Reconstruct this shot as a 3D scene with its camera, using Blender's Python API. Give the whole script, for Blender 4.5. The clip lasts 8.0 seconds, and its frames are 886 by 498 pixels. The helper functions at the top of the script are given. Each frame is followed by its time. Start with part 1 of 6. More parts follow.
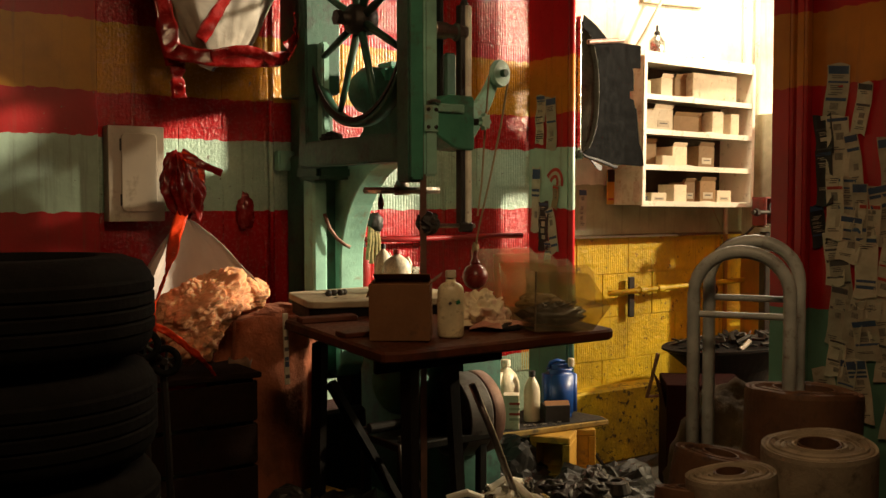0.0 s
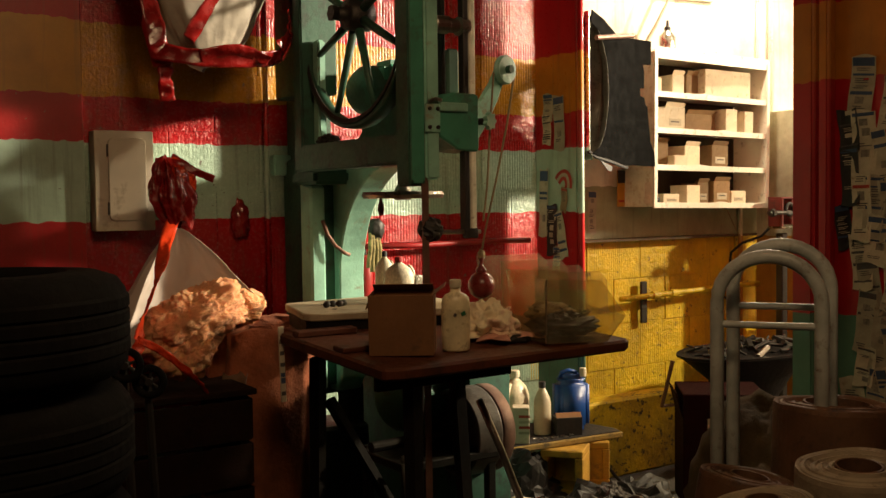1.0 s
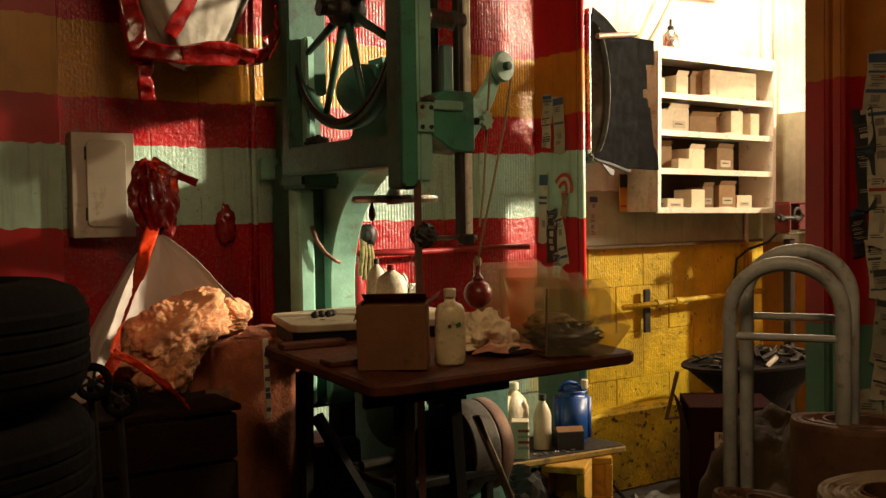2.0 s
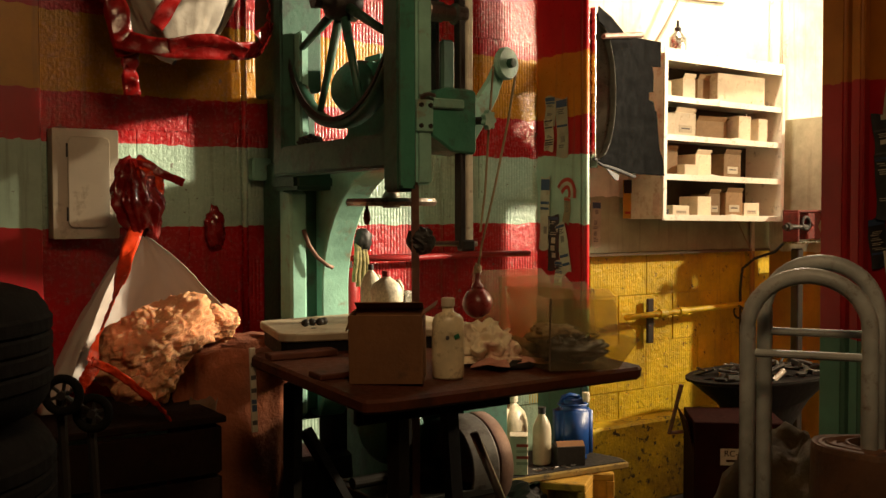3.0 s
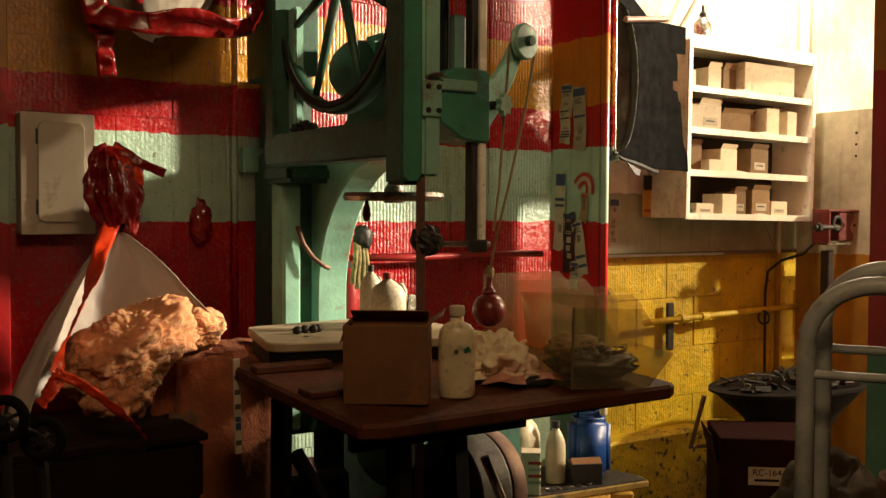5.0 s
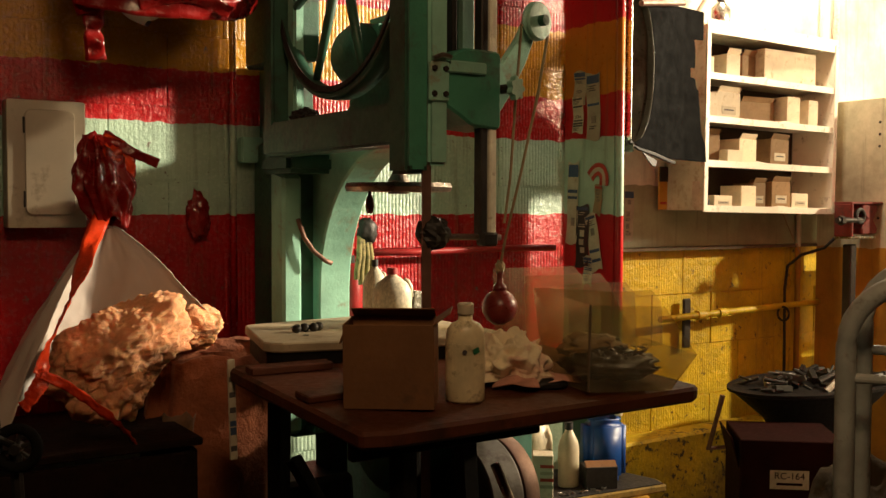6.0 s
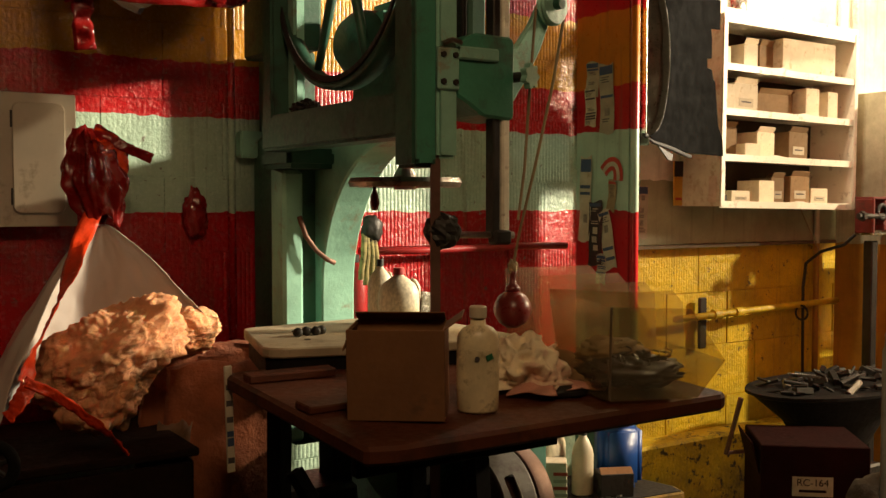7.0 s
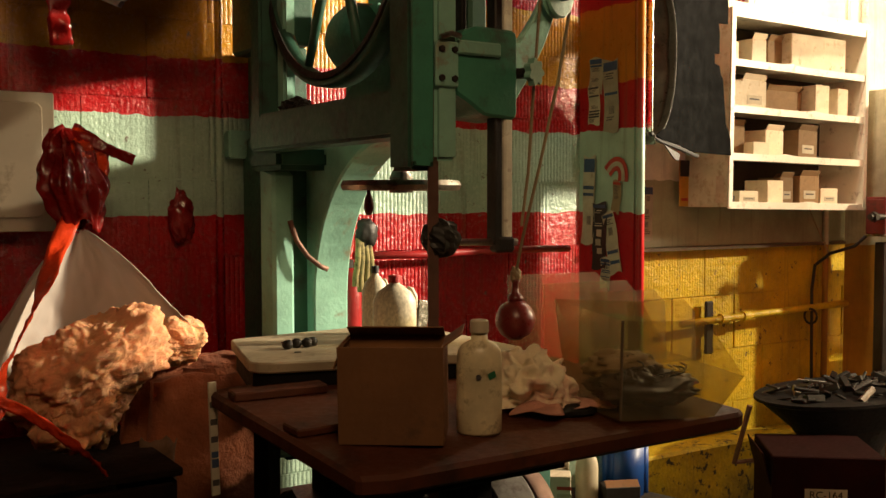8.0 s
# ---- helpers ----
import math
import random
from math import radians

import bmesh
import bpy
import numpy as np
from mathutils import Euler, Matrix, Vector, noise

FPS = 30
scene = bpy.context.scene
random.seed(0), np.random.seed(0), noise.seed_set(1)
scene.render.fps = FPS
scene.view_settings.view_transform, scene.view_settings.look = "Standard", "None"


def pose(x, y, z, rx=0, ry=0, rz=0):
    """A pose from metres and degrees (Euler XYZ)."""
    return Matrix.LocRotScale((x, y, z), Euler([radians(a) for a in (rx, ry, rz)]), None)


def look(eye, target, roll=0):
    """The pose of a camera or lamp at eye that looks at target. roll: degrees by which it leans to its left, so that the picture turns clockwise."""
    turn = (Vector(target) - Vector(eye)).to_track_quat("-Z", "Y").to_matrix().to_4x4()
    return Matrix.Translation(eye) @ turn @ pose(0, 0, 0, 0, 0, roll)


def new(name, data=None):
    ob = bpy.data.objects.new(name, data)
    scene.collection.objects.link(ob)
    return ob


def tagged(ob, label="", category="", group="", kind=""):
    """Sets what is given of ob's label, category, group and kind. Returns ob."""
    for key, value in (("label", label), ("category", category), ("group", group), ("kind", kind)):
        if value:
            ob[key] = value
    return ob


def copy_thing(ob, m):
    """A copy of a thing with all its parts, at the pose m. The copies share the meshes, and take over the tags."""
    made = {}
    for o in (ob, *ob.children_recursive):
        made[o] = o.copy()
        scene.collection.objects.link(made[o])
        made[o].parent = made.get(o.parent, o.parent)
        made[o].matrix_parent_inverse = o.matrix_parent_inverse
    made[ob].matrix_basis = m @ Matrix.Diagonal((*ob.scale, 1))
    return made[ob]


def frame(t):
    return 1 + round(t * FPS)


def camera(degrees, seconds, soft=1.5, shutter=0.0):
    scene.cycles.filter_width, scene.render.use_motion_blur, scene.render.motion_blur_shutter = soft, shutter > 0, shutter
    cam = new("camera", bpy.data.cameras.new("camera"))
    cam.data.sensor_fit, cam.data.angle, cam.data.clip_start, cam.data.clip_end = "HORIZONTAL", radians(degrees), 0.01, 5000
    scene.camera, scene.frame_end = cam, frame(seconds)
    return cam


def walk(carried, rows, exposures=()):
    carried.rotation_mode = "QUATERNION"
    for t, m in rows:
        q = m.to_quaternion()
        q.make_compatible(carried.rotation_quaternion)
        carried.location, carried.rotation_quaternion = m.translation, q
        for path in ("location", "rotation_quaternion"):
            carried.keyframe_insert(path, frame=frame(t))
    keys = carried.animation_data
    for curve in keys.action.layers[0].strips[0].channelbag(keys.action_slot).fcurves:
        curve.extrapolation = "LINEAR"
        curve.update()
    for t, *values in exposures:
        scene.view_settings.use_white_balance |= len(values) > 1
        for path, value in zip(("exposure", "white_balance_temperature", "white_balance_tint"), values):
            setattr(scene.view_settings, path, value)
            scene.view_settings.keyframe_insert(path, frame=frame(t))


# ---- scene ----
cam = camera(47.9, 8.0)
PATH = [
    (0, (-0.088, 0.182, 1.52), (1.361, 2.337, 1.391), -0.1),
    (0.5, (-0.029, 0.273, 1.52), (1.413, 2.434, 1.396), -0.4),
    (1, (0.034, 0.35, 1.524), (1.47, 2.514, 1.404), -0.8),
    (1.5, (0.096, 0.426, 1.518), (1.533, 2.592, 1.408), -1.0),
    (3, (0.243, 0.645, 1.514), (1.69, 2.804, 1.424), -0.2),
    (3.5, (0.28, 0.725, 1.512), (1.728, 2.883, 1.426), 0.1),
    (4, (0.321, 0.794, 1.516), (1.767, 2.954, 1.426), 0.3),
    (4.5, (0.37, 0.863, 1.516), (1.814, 3.025, 1.422), 0.3),
    (6, (0.516, 1.069, 1.503), (1.934, 3.245, 1.391), 0.2),
    (6.5, (0.555, 1.135, 1.503), (1.963, 3.318, 1.385), 0.1),
    (7, (0.59, 1.205, 1.5), (1.998, 3.388, 1.381), 0.0),
    (7.5, (0.628, 1.27, 1.508), (2.037, 3.451, 1.385), -0.1),
    (8, (0.671, 1.334, 1.517), (2.084, 3.513, 1.391), -0.1),
]
walk(cam, [(t, look(eye, target, roll)) for t, eye, target, roll in PATH])

# ---- light ----
BACK = 4.47        # face of the long back wall
DIV = 3.29         # face of the dividing wall with the wide opening
world = bpy.data.worlds.new("night")
world.use_nodes = True
world.node_tree.nodes["Background"].inputs[0].default_value = (0.9, 0.75, 0.55, 1)
world.node_tree.nodes["Background"].inputs[1].default_value = 0.018
scene.world = world


def lamp(name, kind, where, watts, colour, size, target=None):
    d = bpy.data.lights.new(name, kind)
    d.energy, d.color = watts, colour
    if kind == "AREA":
        d.size = size
    else:
        d.shadow_soft_size = size
    ob = new(name, d)
    ob.matrix_world = look(where, target) if target else pose(*where)
    return ob


lamp("side_room_bulb", "POINT", (7.0, 2.1, 3.0), 790, (1.0, 0.80, 0.51), 0.08)
lamp("shelf_clamp_bulb", "POINT", (4.45, 3.97, 2.95), 75, (1.0, 0.80, 0.58), 0.04)
work_light = lamp("side_room_floodlight", "SPOT", (8.6, 0.30, 3.45), 6200, (1.0, 0.82, 0.58), 0.30, (1.62, 4.30, 1.45))
work_light.data.spot_size, work_light.data.spot_blend = radians(22), 0.55
# unseen fill light above the viewpoint; a ceiling lamp is only assumed
lamp("front_room_fill", "AREA", (0.8, 1.0, 3.05), 24, (1.0, 0.63, 0.33), 0.6, (1.3, 4.2, 1.9))
scene.view_settings.exposure = 0.0


# ---- materials ----
def nodes_of(name):
    m = bpy.data.materials.new(name)
    m.use_nodes = True
    t = m.node_tree
    return m, t, t.nodes["Principled BSDF"]


def link(t, a, b):
    t.links.new(a, b)


def noise_node(t, vec, scale, detail=4, rough=0.55):
    n = t.nodes.new("ShaderNodeTexNoise")
    n.inputs["Scale"].default_value, n.inputs["Detail"].default_value, n.inputs["Roughness"].default_value = scale, detail, rough
    link(t, vec, n.inputs["Vector"])
    return n


def ramp_node(t, fac, stops, mode="LINEAR"):
    r = t.nodes.new("ShaderNodeValToRGB")
    r.color_ramp.interpolation = mode
    while len(r.color_ramp.elements) < len(stops):
        r.color_ramp.elements.new(0.5)
    for e, (p, c) in zip(r.color_ramp.elements, stops):
        e.position, e.color = p, (*c, 1)
    link(t, fac, r.inputs[0])
    return r


def mix_node(t, fac, a, b, mode="MIX"):
    m = t.nodes.new("ShaderNodeMix")
    m.data_type, m.blend_type = "RGBA", mode
    for s, v in ((m.inputs[0], fac), (m.inputs[6], a), (m.inputs[7], b)):
        if hasattr(v, "links"):
            link(t, v, s)
        else:
            s.default_value = v if isinstance(v, float) else (*v, 1)
    return m.outputs[2]


def mat(name, colour, rough=0.6, metal=0.0, var=0.35, scale=7.0, dirt=None, dirt_amount=0.4, bump=0.15, bscale=60.0, spread=0.0, **more):
    """A surface with broad tone changes, stains and fine relief; spread: tone change from object to object."""
    m, t, p = nodes_of(name)
    tc = t.nodes.new("ShaderNodeTexCoord").outputs["Object"]
    n1 = noise_node(t, tc, scale, 6)
    n2 = noise_node(t, tc, bscale, 5, 0.65)
    lo = tuple(c * (1 - var) for c in colour)
    hi = tuple(min(1, c * (1 + 0.5 * var)) for c in colour)
    col = ramp_node(t, n1.outputs[0], [(0.3, lo), (0.7, hi)]).outputs[0]
    if dirt:
        n3 = noise_node(t, tc, scale * 2.3, 8, 0.7)
        k = ramp_node(t, n3.outputs[0], [(0.66 - 0.3 * dirt_amount, (0, 0, 0)), (0.8 - 0.2 * dirt_amount, (1, 1, 1))])
        col = mix_node(t, k.outputs[0], col, dirt)
    if spread:
        r = t.nodes.new("ShaderNodeObjectInfo").outputs["Random"]
        k = ramp_node(t, r, [(0, (1 - spread,) * 3), (1, (1 + spread,) * 3)])
        col = mix_node(t, 1.0, col, k.outputs[0], "MULTIPLY")
    link(t, col, p.inputs["Base Color"])
    rr = ramp_node(t, n2.outputs[0], [(0.3, (max(0.03, rough - 0.12),) * 3), (0.7, (min(1, rough + 0.12),) * 3)])
    link(t, rr.outputs[0], p.inputs["Roughness"])
    p.inputs["Metallic"].default_value = metal
    b = t.nodes.new("ShaderNodeBump")
    b.inputs["Strength"].default_value, b.inputs["Distance"].default_value = bump, 0.01
    link(t, n2.outputs[0], b.inputs["Height"])
    link(t, b.outputs[0], p.inputs["Normal"])
    for k, v in more.items():
        p.inputs[k.replace("_", " ")].default_value = v
    return m


RED, ORANGE, OCHRE, MINT = (0.42, 0.008, 0.011), (0.50, 0.17, 0.012), (0.52, 0.24, 0.012), (0.40, 0.56, 0.44)
WHITE, YELLOW = (0.80, 0.77, 0.64), (0.78, 0.55, 0.014)


def painted(name, bands, rough, relief=0.25, chips=(0.18, 0.15, 0.12), chip=0.1, stain=0.0):
    """Glossy wall paint in level bands of colour: (height from which it holds, colour), with wavy brush edges, stains and runs."""
    m, t, p = nodes_of(name)
    pos = t.nodes.new("ShaderNodeNewGeometry").outputs["Position"]
    sep = t.nodes.new("ShaderNodeSeparateXYZ")
    link(t, pos, sep.inputs[0])
    wob = noise_node(t, pos, 16, 5)
    a = t.nodes.new("ShaderNodeMath")
    a.operation = "MULTIPLY_ADD"
    link(t, wob.outputs[0], a.inputs[0])
    a.inputs[1].default_value = 0.035
    link(t, sep.outputs["Z"], a.inputs[2])
    s = t.nodes.new("ShaderNodeMath")
    s.operation = "DIVIDE"
    link(t, a.outputs[0], s.inputs[0])
    s.inputs[1].default_value = 3.4
    col = ramp_node(t, s.outputs[0], [((z + 0.018) / 3.4 if z > 0 else 0.0, c) for z, c in bands], "CONSTANT").outputs[0]
    n1 = noise_node(t, pos, 3.2, 7, 0.6)
    tone = ramp_node(t, n1.outputs[0], [(0.28, (0.62, 0.60, 0.58)), (0.65, (1.05, 1.05, 1.05))])
    col = mix_node(t, 1.0, col, tone.outputs[0], "MULTIPLY")
    # runs of grime
    mp = t.nodes.new("ShaderNodeMapping")
    mp.inputs["Scale"].default_value = (30, 30, 1.6)
    link(t, pos, mp.inputs[0])
    runs = noise_node(t, mp.outputs[0], 1.0, 6, 0.6)
    k = ramp_node(t, runs.outputs[0], [(0.56, (0, 0, 0)), (0.82, (0.65, 0.65, 0.65))])
    col = mix_node(t, k.outputs[0], col, (0.10, 0.07, 0.04))
    if stain:
        n5 = noise_node(t, pos, 2.6, 10, 0.78)
        k = ramp_node(t, n5.outputs[0], [(0.42, (0, 0, 0)), (0.72, (stain,) * 3)])
        col = mix_node(t, k.outputs[0], col, (0.045, 0.032, 0.014))
    n3 = noise_node(t, pos, 22, 9, 0.72)
    k = ramp_node(t, n3.outputs[0], [(0.76 - chip, (0, 0, 0)), (0.79 - chip, (1, 1, 1))])
    col = mix_node(t, k.outputs[0], col, chips)
    link(t, col, p.inputs["Base Color"])
    n2 = noise_node(t, pos, 75, 6, 0.6)
    rr = ramp_node(t, n2.outputs[0], [(0.3, (max(0.05, rough - 0.1),) * 3), (0.7, (rough + 0.14,) * 3)])
    link(t, rr.outputs[0], p.inputs["Roughness"])
    n4 = noise_node(t, pos, 34, 5, 0.6)
    h = t.nodes.new("ShaderNodeMath")
    h.operation = "MULTIPLY_ADD"
    link(t, n2.outputs[0], h.inputs[0])
    h.inputs[1].default_value = 0.35
    link(t, n4.outputs[0], h.inputs[2])
    b = t.nodes.new("ShaderNodeBump")
    b.inputs["Strength"].default_value, b.inputs["Distance"].default_value = relief, 0.012
    link(t, h.outputs[0], b.inputs["Height"])
    link(t, b.outputs[0], p.inputs["Normal"])
    return m


BANDS = [(0.0, MINT), (0.66, RED), (1.465, MINT), (1.78, RED), (1.965, OCHRE), (2.255, RED)]
BANDS_SIDE = [(0.0, (0.10, 0.22, 0.15)), (1.08, RED), (1.465, MINT), (1.78, RED), (1.96, ORANGE), (2.24, RED)]
M_STRIPE = painted("striped_gloss_paint", BANDS, 0.22, 0.5, chip=0.13)
M_SMOOTH = painted("striped_smooth_paint", BANDS, 0.42, 0.12)
BANDS_NEAR = [(0.0, (0.10, 0.22, 0.15)), (1.08, RED), (1.96, ORANGE), (2.24, RED)]
M_NEAR = painted("striped_divider_paint", BANDS_NEAR, 0.42, 0.08, chip=0.08)
M_SIDE = painted("striped_column_paint", BANDS_SIDE, 0.34, 0.08, chip=0.08)
# below 1.60 the shade under shelf and fender is painted as olive
M_WHITEWALL = painted("white_plaster_shaded_below", [(0.0, (0.33, 0.345, 0.21)), (1.60, WHITE)], 0.6, 0.10, (0.30, 0.25, 0.16), 0.07, stain=0.35)
M_YELLOW = painted("yellow_block_paint", [(0.0, YELLOW), (3.3, YELLOW)], 0.45, 0.7, (0.12, 0.075, 0.02), 0.15, stain=0.60)
M_PLINTH = painted("grimy_yellow_base_paint", [(0.0, YELLOW), (3.3, YELLOW)], 0.6, 0.6, (0.06, 0.045, 0.02), 0.2, stain=0.95)
M_MORTAR = mat("dirty_mortar", (0.13, 0.09, 0.05), 0.9)
M_CONC = mat("oily_concrete", (0.09, 0.08, 0.07), 0.75, dirt=(0.02, 0.018, 0.015), dirt_amount=0.7, bump=0.4, scale=2)
M_CEIL = mat("smoked_ceiling", (0.20, 0.17, 0.13), 0.9, scale=2)
# saw enamel in three tones: lit and shaded faces are put into the greens
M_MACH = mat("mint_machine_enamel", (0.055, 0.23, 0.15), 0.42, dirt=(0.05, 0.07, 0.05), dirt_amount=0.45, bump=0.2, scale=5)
M_MACHLT = mat("pale_lit_mint_enamel", (0.25, 0.50, 0.39), 0.42, dirt=(0.22, 0.18, 0.11), dirt_amount=0.35, bump=0.2, scale=6)
M_MACHDK = mat("dark_shaded_green_enamel", (0.03, 0.105, 0.068), 0.5, dirt=(0.02, 0.025, 0.02), dirt_amount=0.5, scale=5)
M_IRON = mat("oily_cast_iron", (0.05, 0.045, 0.04), 0.5, 0.7, scale=9, bump=0.25)
M_STEEL = mat("worn_steel", (0.45, 0.42, 0.38), 0.36, 1.0, dirt=(0.10, 0.06, 0.04), dirt_amount=0.4, scale=12)
M_RUST = mat("rusty_steel_band", (0.20, 0.11, 0.08), 0.55, 0.5, scale=14)
M_WOODDK = mat("dark_stained_tabletop", (0.095, 0.027, 0.011), 0.6, dirt=(0.03, 0.013, 0.008), dirt_amount=0.5, scale=4, bump=0.12, Specular_IOR_Level=0.2)
M_WOODBL = mat("blackened_wood", (0.007, 0.005, 0.0045), 0.7, scale=8, Specular_IOR_Level=0.15)
M_CRATE = mat("dark_crate_wood", (0.018, 0.009, 0.006), 0.8, scale=6, dirt=(0.008, 0.006, 0.005), dirt_amount=0.5, bump=0.3, Specular_IOR_Level=0.08)
M_CARD = mat("brown_cardboard", (0.22, 0.098, 0.034), 0.8, var=0.3, scale=5, dirt=(0.12, 0.06, 0.025), dirt_amount=0.35, bump=0.12, spread=0.3)
M_CARDLT = mat("pale_carton", (0.70, 0.61, 0.45), 0.75, var=0.25, scale=9, dirt=(0.36, 0.24, 0.12), dirt_amount=0.4, bump=0.1, spread=0.3)
M_CARTON = mat("tan_parts_carton", (0.25, 0.155, 0.07), 0.8, var=0.3, scale=9, dirt=(0.16, 0.09, 0.035), dirt_amount=0.45, bump=0.12, spread=0.25)
M_CARDDK = mat("dark_carton", (0.016, 0.012, 0.010), 0.7, var=0.3)
M_PAPER = mat("yellowed_paper", (0.42, 0.37, 0.27), 0.75, var=0.3, scale=14, dirt=(0.22, 0.16, 0.09), dirt_amount=0.3, bump=0.05, spread=0.25)
M_INK = mat("faded_black_ink", (0.07, 0.06, 0.06), 0.7, var=0.4)
M_INKFADE = mat("faded_grey_print", (0.22, 0.19, 0.15), 0.75, var=0.6, scale=60)
M_INKBLUE = mat("blue_ink", (0.04, 0.07, 0.14), 0.7)
M_INKRED = mat("red_ink", (0.40, 0.04, 0.02), 0.7)
M_PLASTW = mat("grimy_white_plastic", (0.70, 0.64, 0.48), 0.45, dirt=(0.20, 0.15, 0.09), dirt_amount=0.35, scale=16, bump=0.05)
M_PLASTC = mat("cream_plastic", (0.62, 0.54, 0.38), 0.4, scale=8, bump=0.04, dirt=(0.35, 0.24, 0.12), dirt_amount=0.25)
M_BLUE = mat("blue_plastic", (0.010, 0.075, 0.34), 0.4, scale=6, bump=0.05)
M_CAPRED = mat("red_plastic_cap", (0.38, 0.03, 0.03), 0.45)
M_BLACKP = mat("black_plastic", (0.014, 0.013, 0.012), 0.55, scale=8, dirt=(0.03, 0.026, 0.02), dirt_amount=0.25, bump=0.08)
M_RUBBER = mat("tyre_rubber", (0.007, 0.0065, 0.006), 0.9, scale=10, bump=0.2, Specular_IOR_Level=0.1)
M_FLUFF = mat("pink_glass_wool", (0.84, 0.41, 0.21), 0.95, var=0.4, scale=10, bump=0.55, bscale=110, Subsurface_Weight=0.35, Subsurface_Radius=(0.03, 0.014, 0.007), Subsurface_Scale=1.0)
M_BATT = mat("matted_brown_wool", (0.29, 0.088, 0.038), 0.95, var=0.5, scale=7, bump=1.0, bscale=45)
M_CLOTH = mat("white_plastic_sheet", (0.52, 0.46, 0.41), 0.45, var=0.12, scale=4, bump=0.05, Transmission_Weight=0.0)
# glow of light through the thin tape is put into this bright red
M_REDTAPE = mat("backlit_red_tape", (0.80, 0.060, 0.014), 0.2, var=0.5, scale=14, bump=0.5, bscale=35)
M_RAG = mat("pink_cotton_rag", (0.84, 0.73, 0.50), 0.9, var=0.2, scale=5, dirt=(0.58, 0.24, 0.19), dirt_amount=0.55, bump=0.3, bscale=120)
M_TRUCK = mat("scuffed_white_enamel", (0.46, 0.50, 0.46), 0.45, dirt=(0.16, 0.11, 0.07), dirt_amount=0.35, scale=11)
M_SAWTOP = mat("dusty_cast_plate", (0.40, 0.33, 0.22), 0.7, var=0.3, scale=7, dirt=(0.14, 0.10, 0.06), dirt_amount=0.4, bump=0.2)
M_PANEL = mat("cream_steel_panel", (0.56, 0.50, 0.40), 0.5, var=0.2, scale=4, dirt=(0.26, 0.20, 0.13), dirt_amount=0.32, bump=0.04)
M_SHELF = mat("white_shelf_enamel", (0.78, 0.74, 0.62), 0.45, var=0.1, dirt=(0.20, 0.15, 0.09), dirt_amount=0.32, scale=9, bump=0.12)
# real stains over a base darkened for the weaker light on this side
M_SHELFSIDE = mat("stained_shaded_shelf_enamel", (0.48, 0.50, 0.36), 0.6, var=0.3, dirt=(0.24, 0.18, 0.10), dirt_amount=0.5, scale=7, bump=0.12)
M_BALL = mat("dark_red_ball", (0.17, 0.02, 0.016), 0.32, scale=12, dirt=(0.06, 0.02, 0.015), dirt_amount=0.4, bump=0.05)
M_CORD = mat("greasy_cord", (0.30, 0.22, 0.12), 0.9)
M_GLOVE = mat("soiled_work_glove", (0.30, 0.25, 0.10), 0.9, dirt=(0.04, 0.03, 0.02), dirt_amount=0.5, scale=20, bump=0.4)
M_ROLL = mat("felt_roll", (0.34, 0.28, 0.19), 0.85, scale=9, dirt=(0.10, 0.07, 0.04), dirt_amount=0.4, bump=0.3)
M_ROLLDK = mat("brown_kraft_roll", (0.13, 0.062, 0.026), 0.7, scale=6, dirt=(0.035, 0.02, 0.012), dirt_amount=0.5)
M_SACK = mat("brown_canvas", (0.075, 0.05, 0.018), 0.9, scale=8, bump=0.4)
M_REDBOX = mat("dark_red_carton", (0.016, 0.003, 0.0025), 0.85, scale=6, dirt=(0.008, 0.004, 0.003), dirt_amount=0.4, Specular_IOR_Level=0.06)
M_CABINET = painted("two_tone_cabinet_paint", [(0.0, (0.46, 0.22, 0.02)), (1.29, (0.58, 0.54, 0.38))], 0.5, 0.06, (0.2, 0.14, 0.08), 0.05, stain=0.5)
M_REDPAINT = mat("red_valve_paint", (0.36, 0.02, 0.02), 0.4)
M_VISE = mat("grimy_red_vise_paint", (0.15, 0.014, 0.011), 0.5, scale=14, dirt=(0.03, 0.015, 0.01), dirt_amount=0.5, bump=0.2)
M_BLOCK = mat("yellow_painted_block", (0.55, 0.30, 0.03), 0.75, scale=8, dirt=(0.2, 0.12, 0.04), dirt_amount=0.35, bump=0.5, bscale=90)
M_JUNK = mat("black_scrap_metal", (0.018, 0.016, 0.013), 0.5, 0.0, scale=20, Specular_IOR_Level=0.3)
M_DRUM = mat("worn_grey_iron", (0.20, 0.18, 0.16), 0.55, 0.2, var=0.4, scale=9, dirt=(0.08, 0.06, 0.05), dirt_amount=0.5)
# light on the guide rail is put into this pale colour; castings share it
M_RAIL = mat("worn_lit_metal", (0.82, 0.80, 0.66), 0.4, 0.0, dirt=(0.25, 0.16, 0.09), dirt_amount=0.25, scale=14)
# the shade inside the shelf bays is put into this dark brown
M_BAYBACK = mat("shaded_shelf_back", (0.045, 0.032, 0.016), 0.8, scale=6)
M_SHROUD = mat("black_fender_paint", (0.0012, 0.0011, 0.0009), 0.8, scale=5, dirt=(0.0035, 0.003, 0.002), dirt_amount=0.3, bump=0.03, bscale=20, Specular_IOR_Level=0.03)
M_GALV = mat("grey_galvanised_sheet", (0.075, 0.068, 0.050), 0.35, 0.2, scale=9, dirt=(0.02, 0.018, 0.014), dirt_amount=0.5)
M_BENCH = mat("grimy_yellow_plank", (0.30, 0.19, 0.035), 0.8, scale=9, dirt=(0.04, 0.03, 0.015), dirt_amount=0.5, bump=0.3)
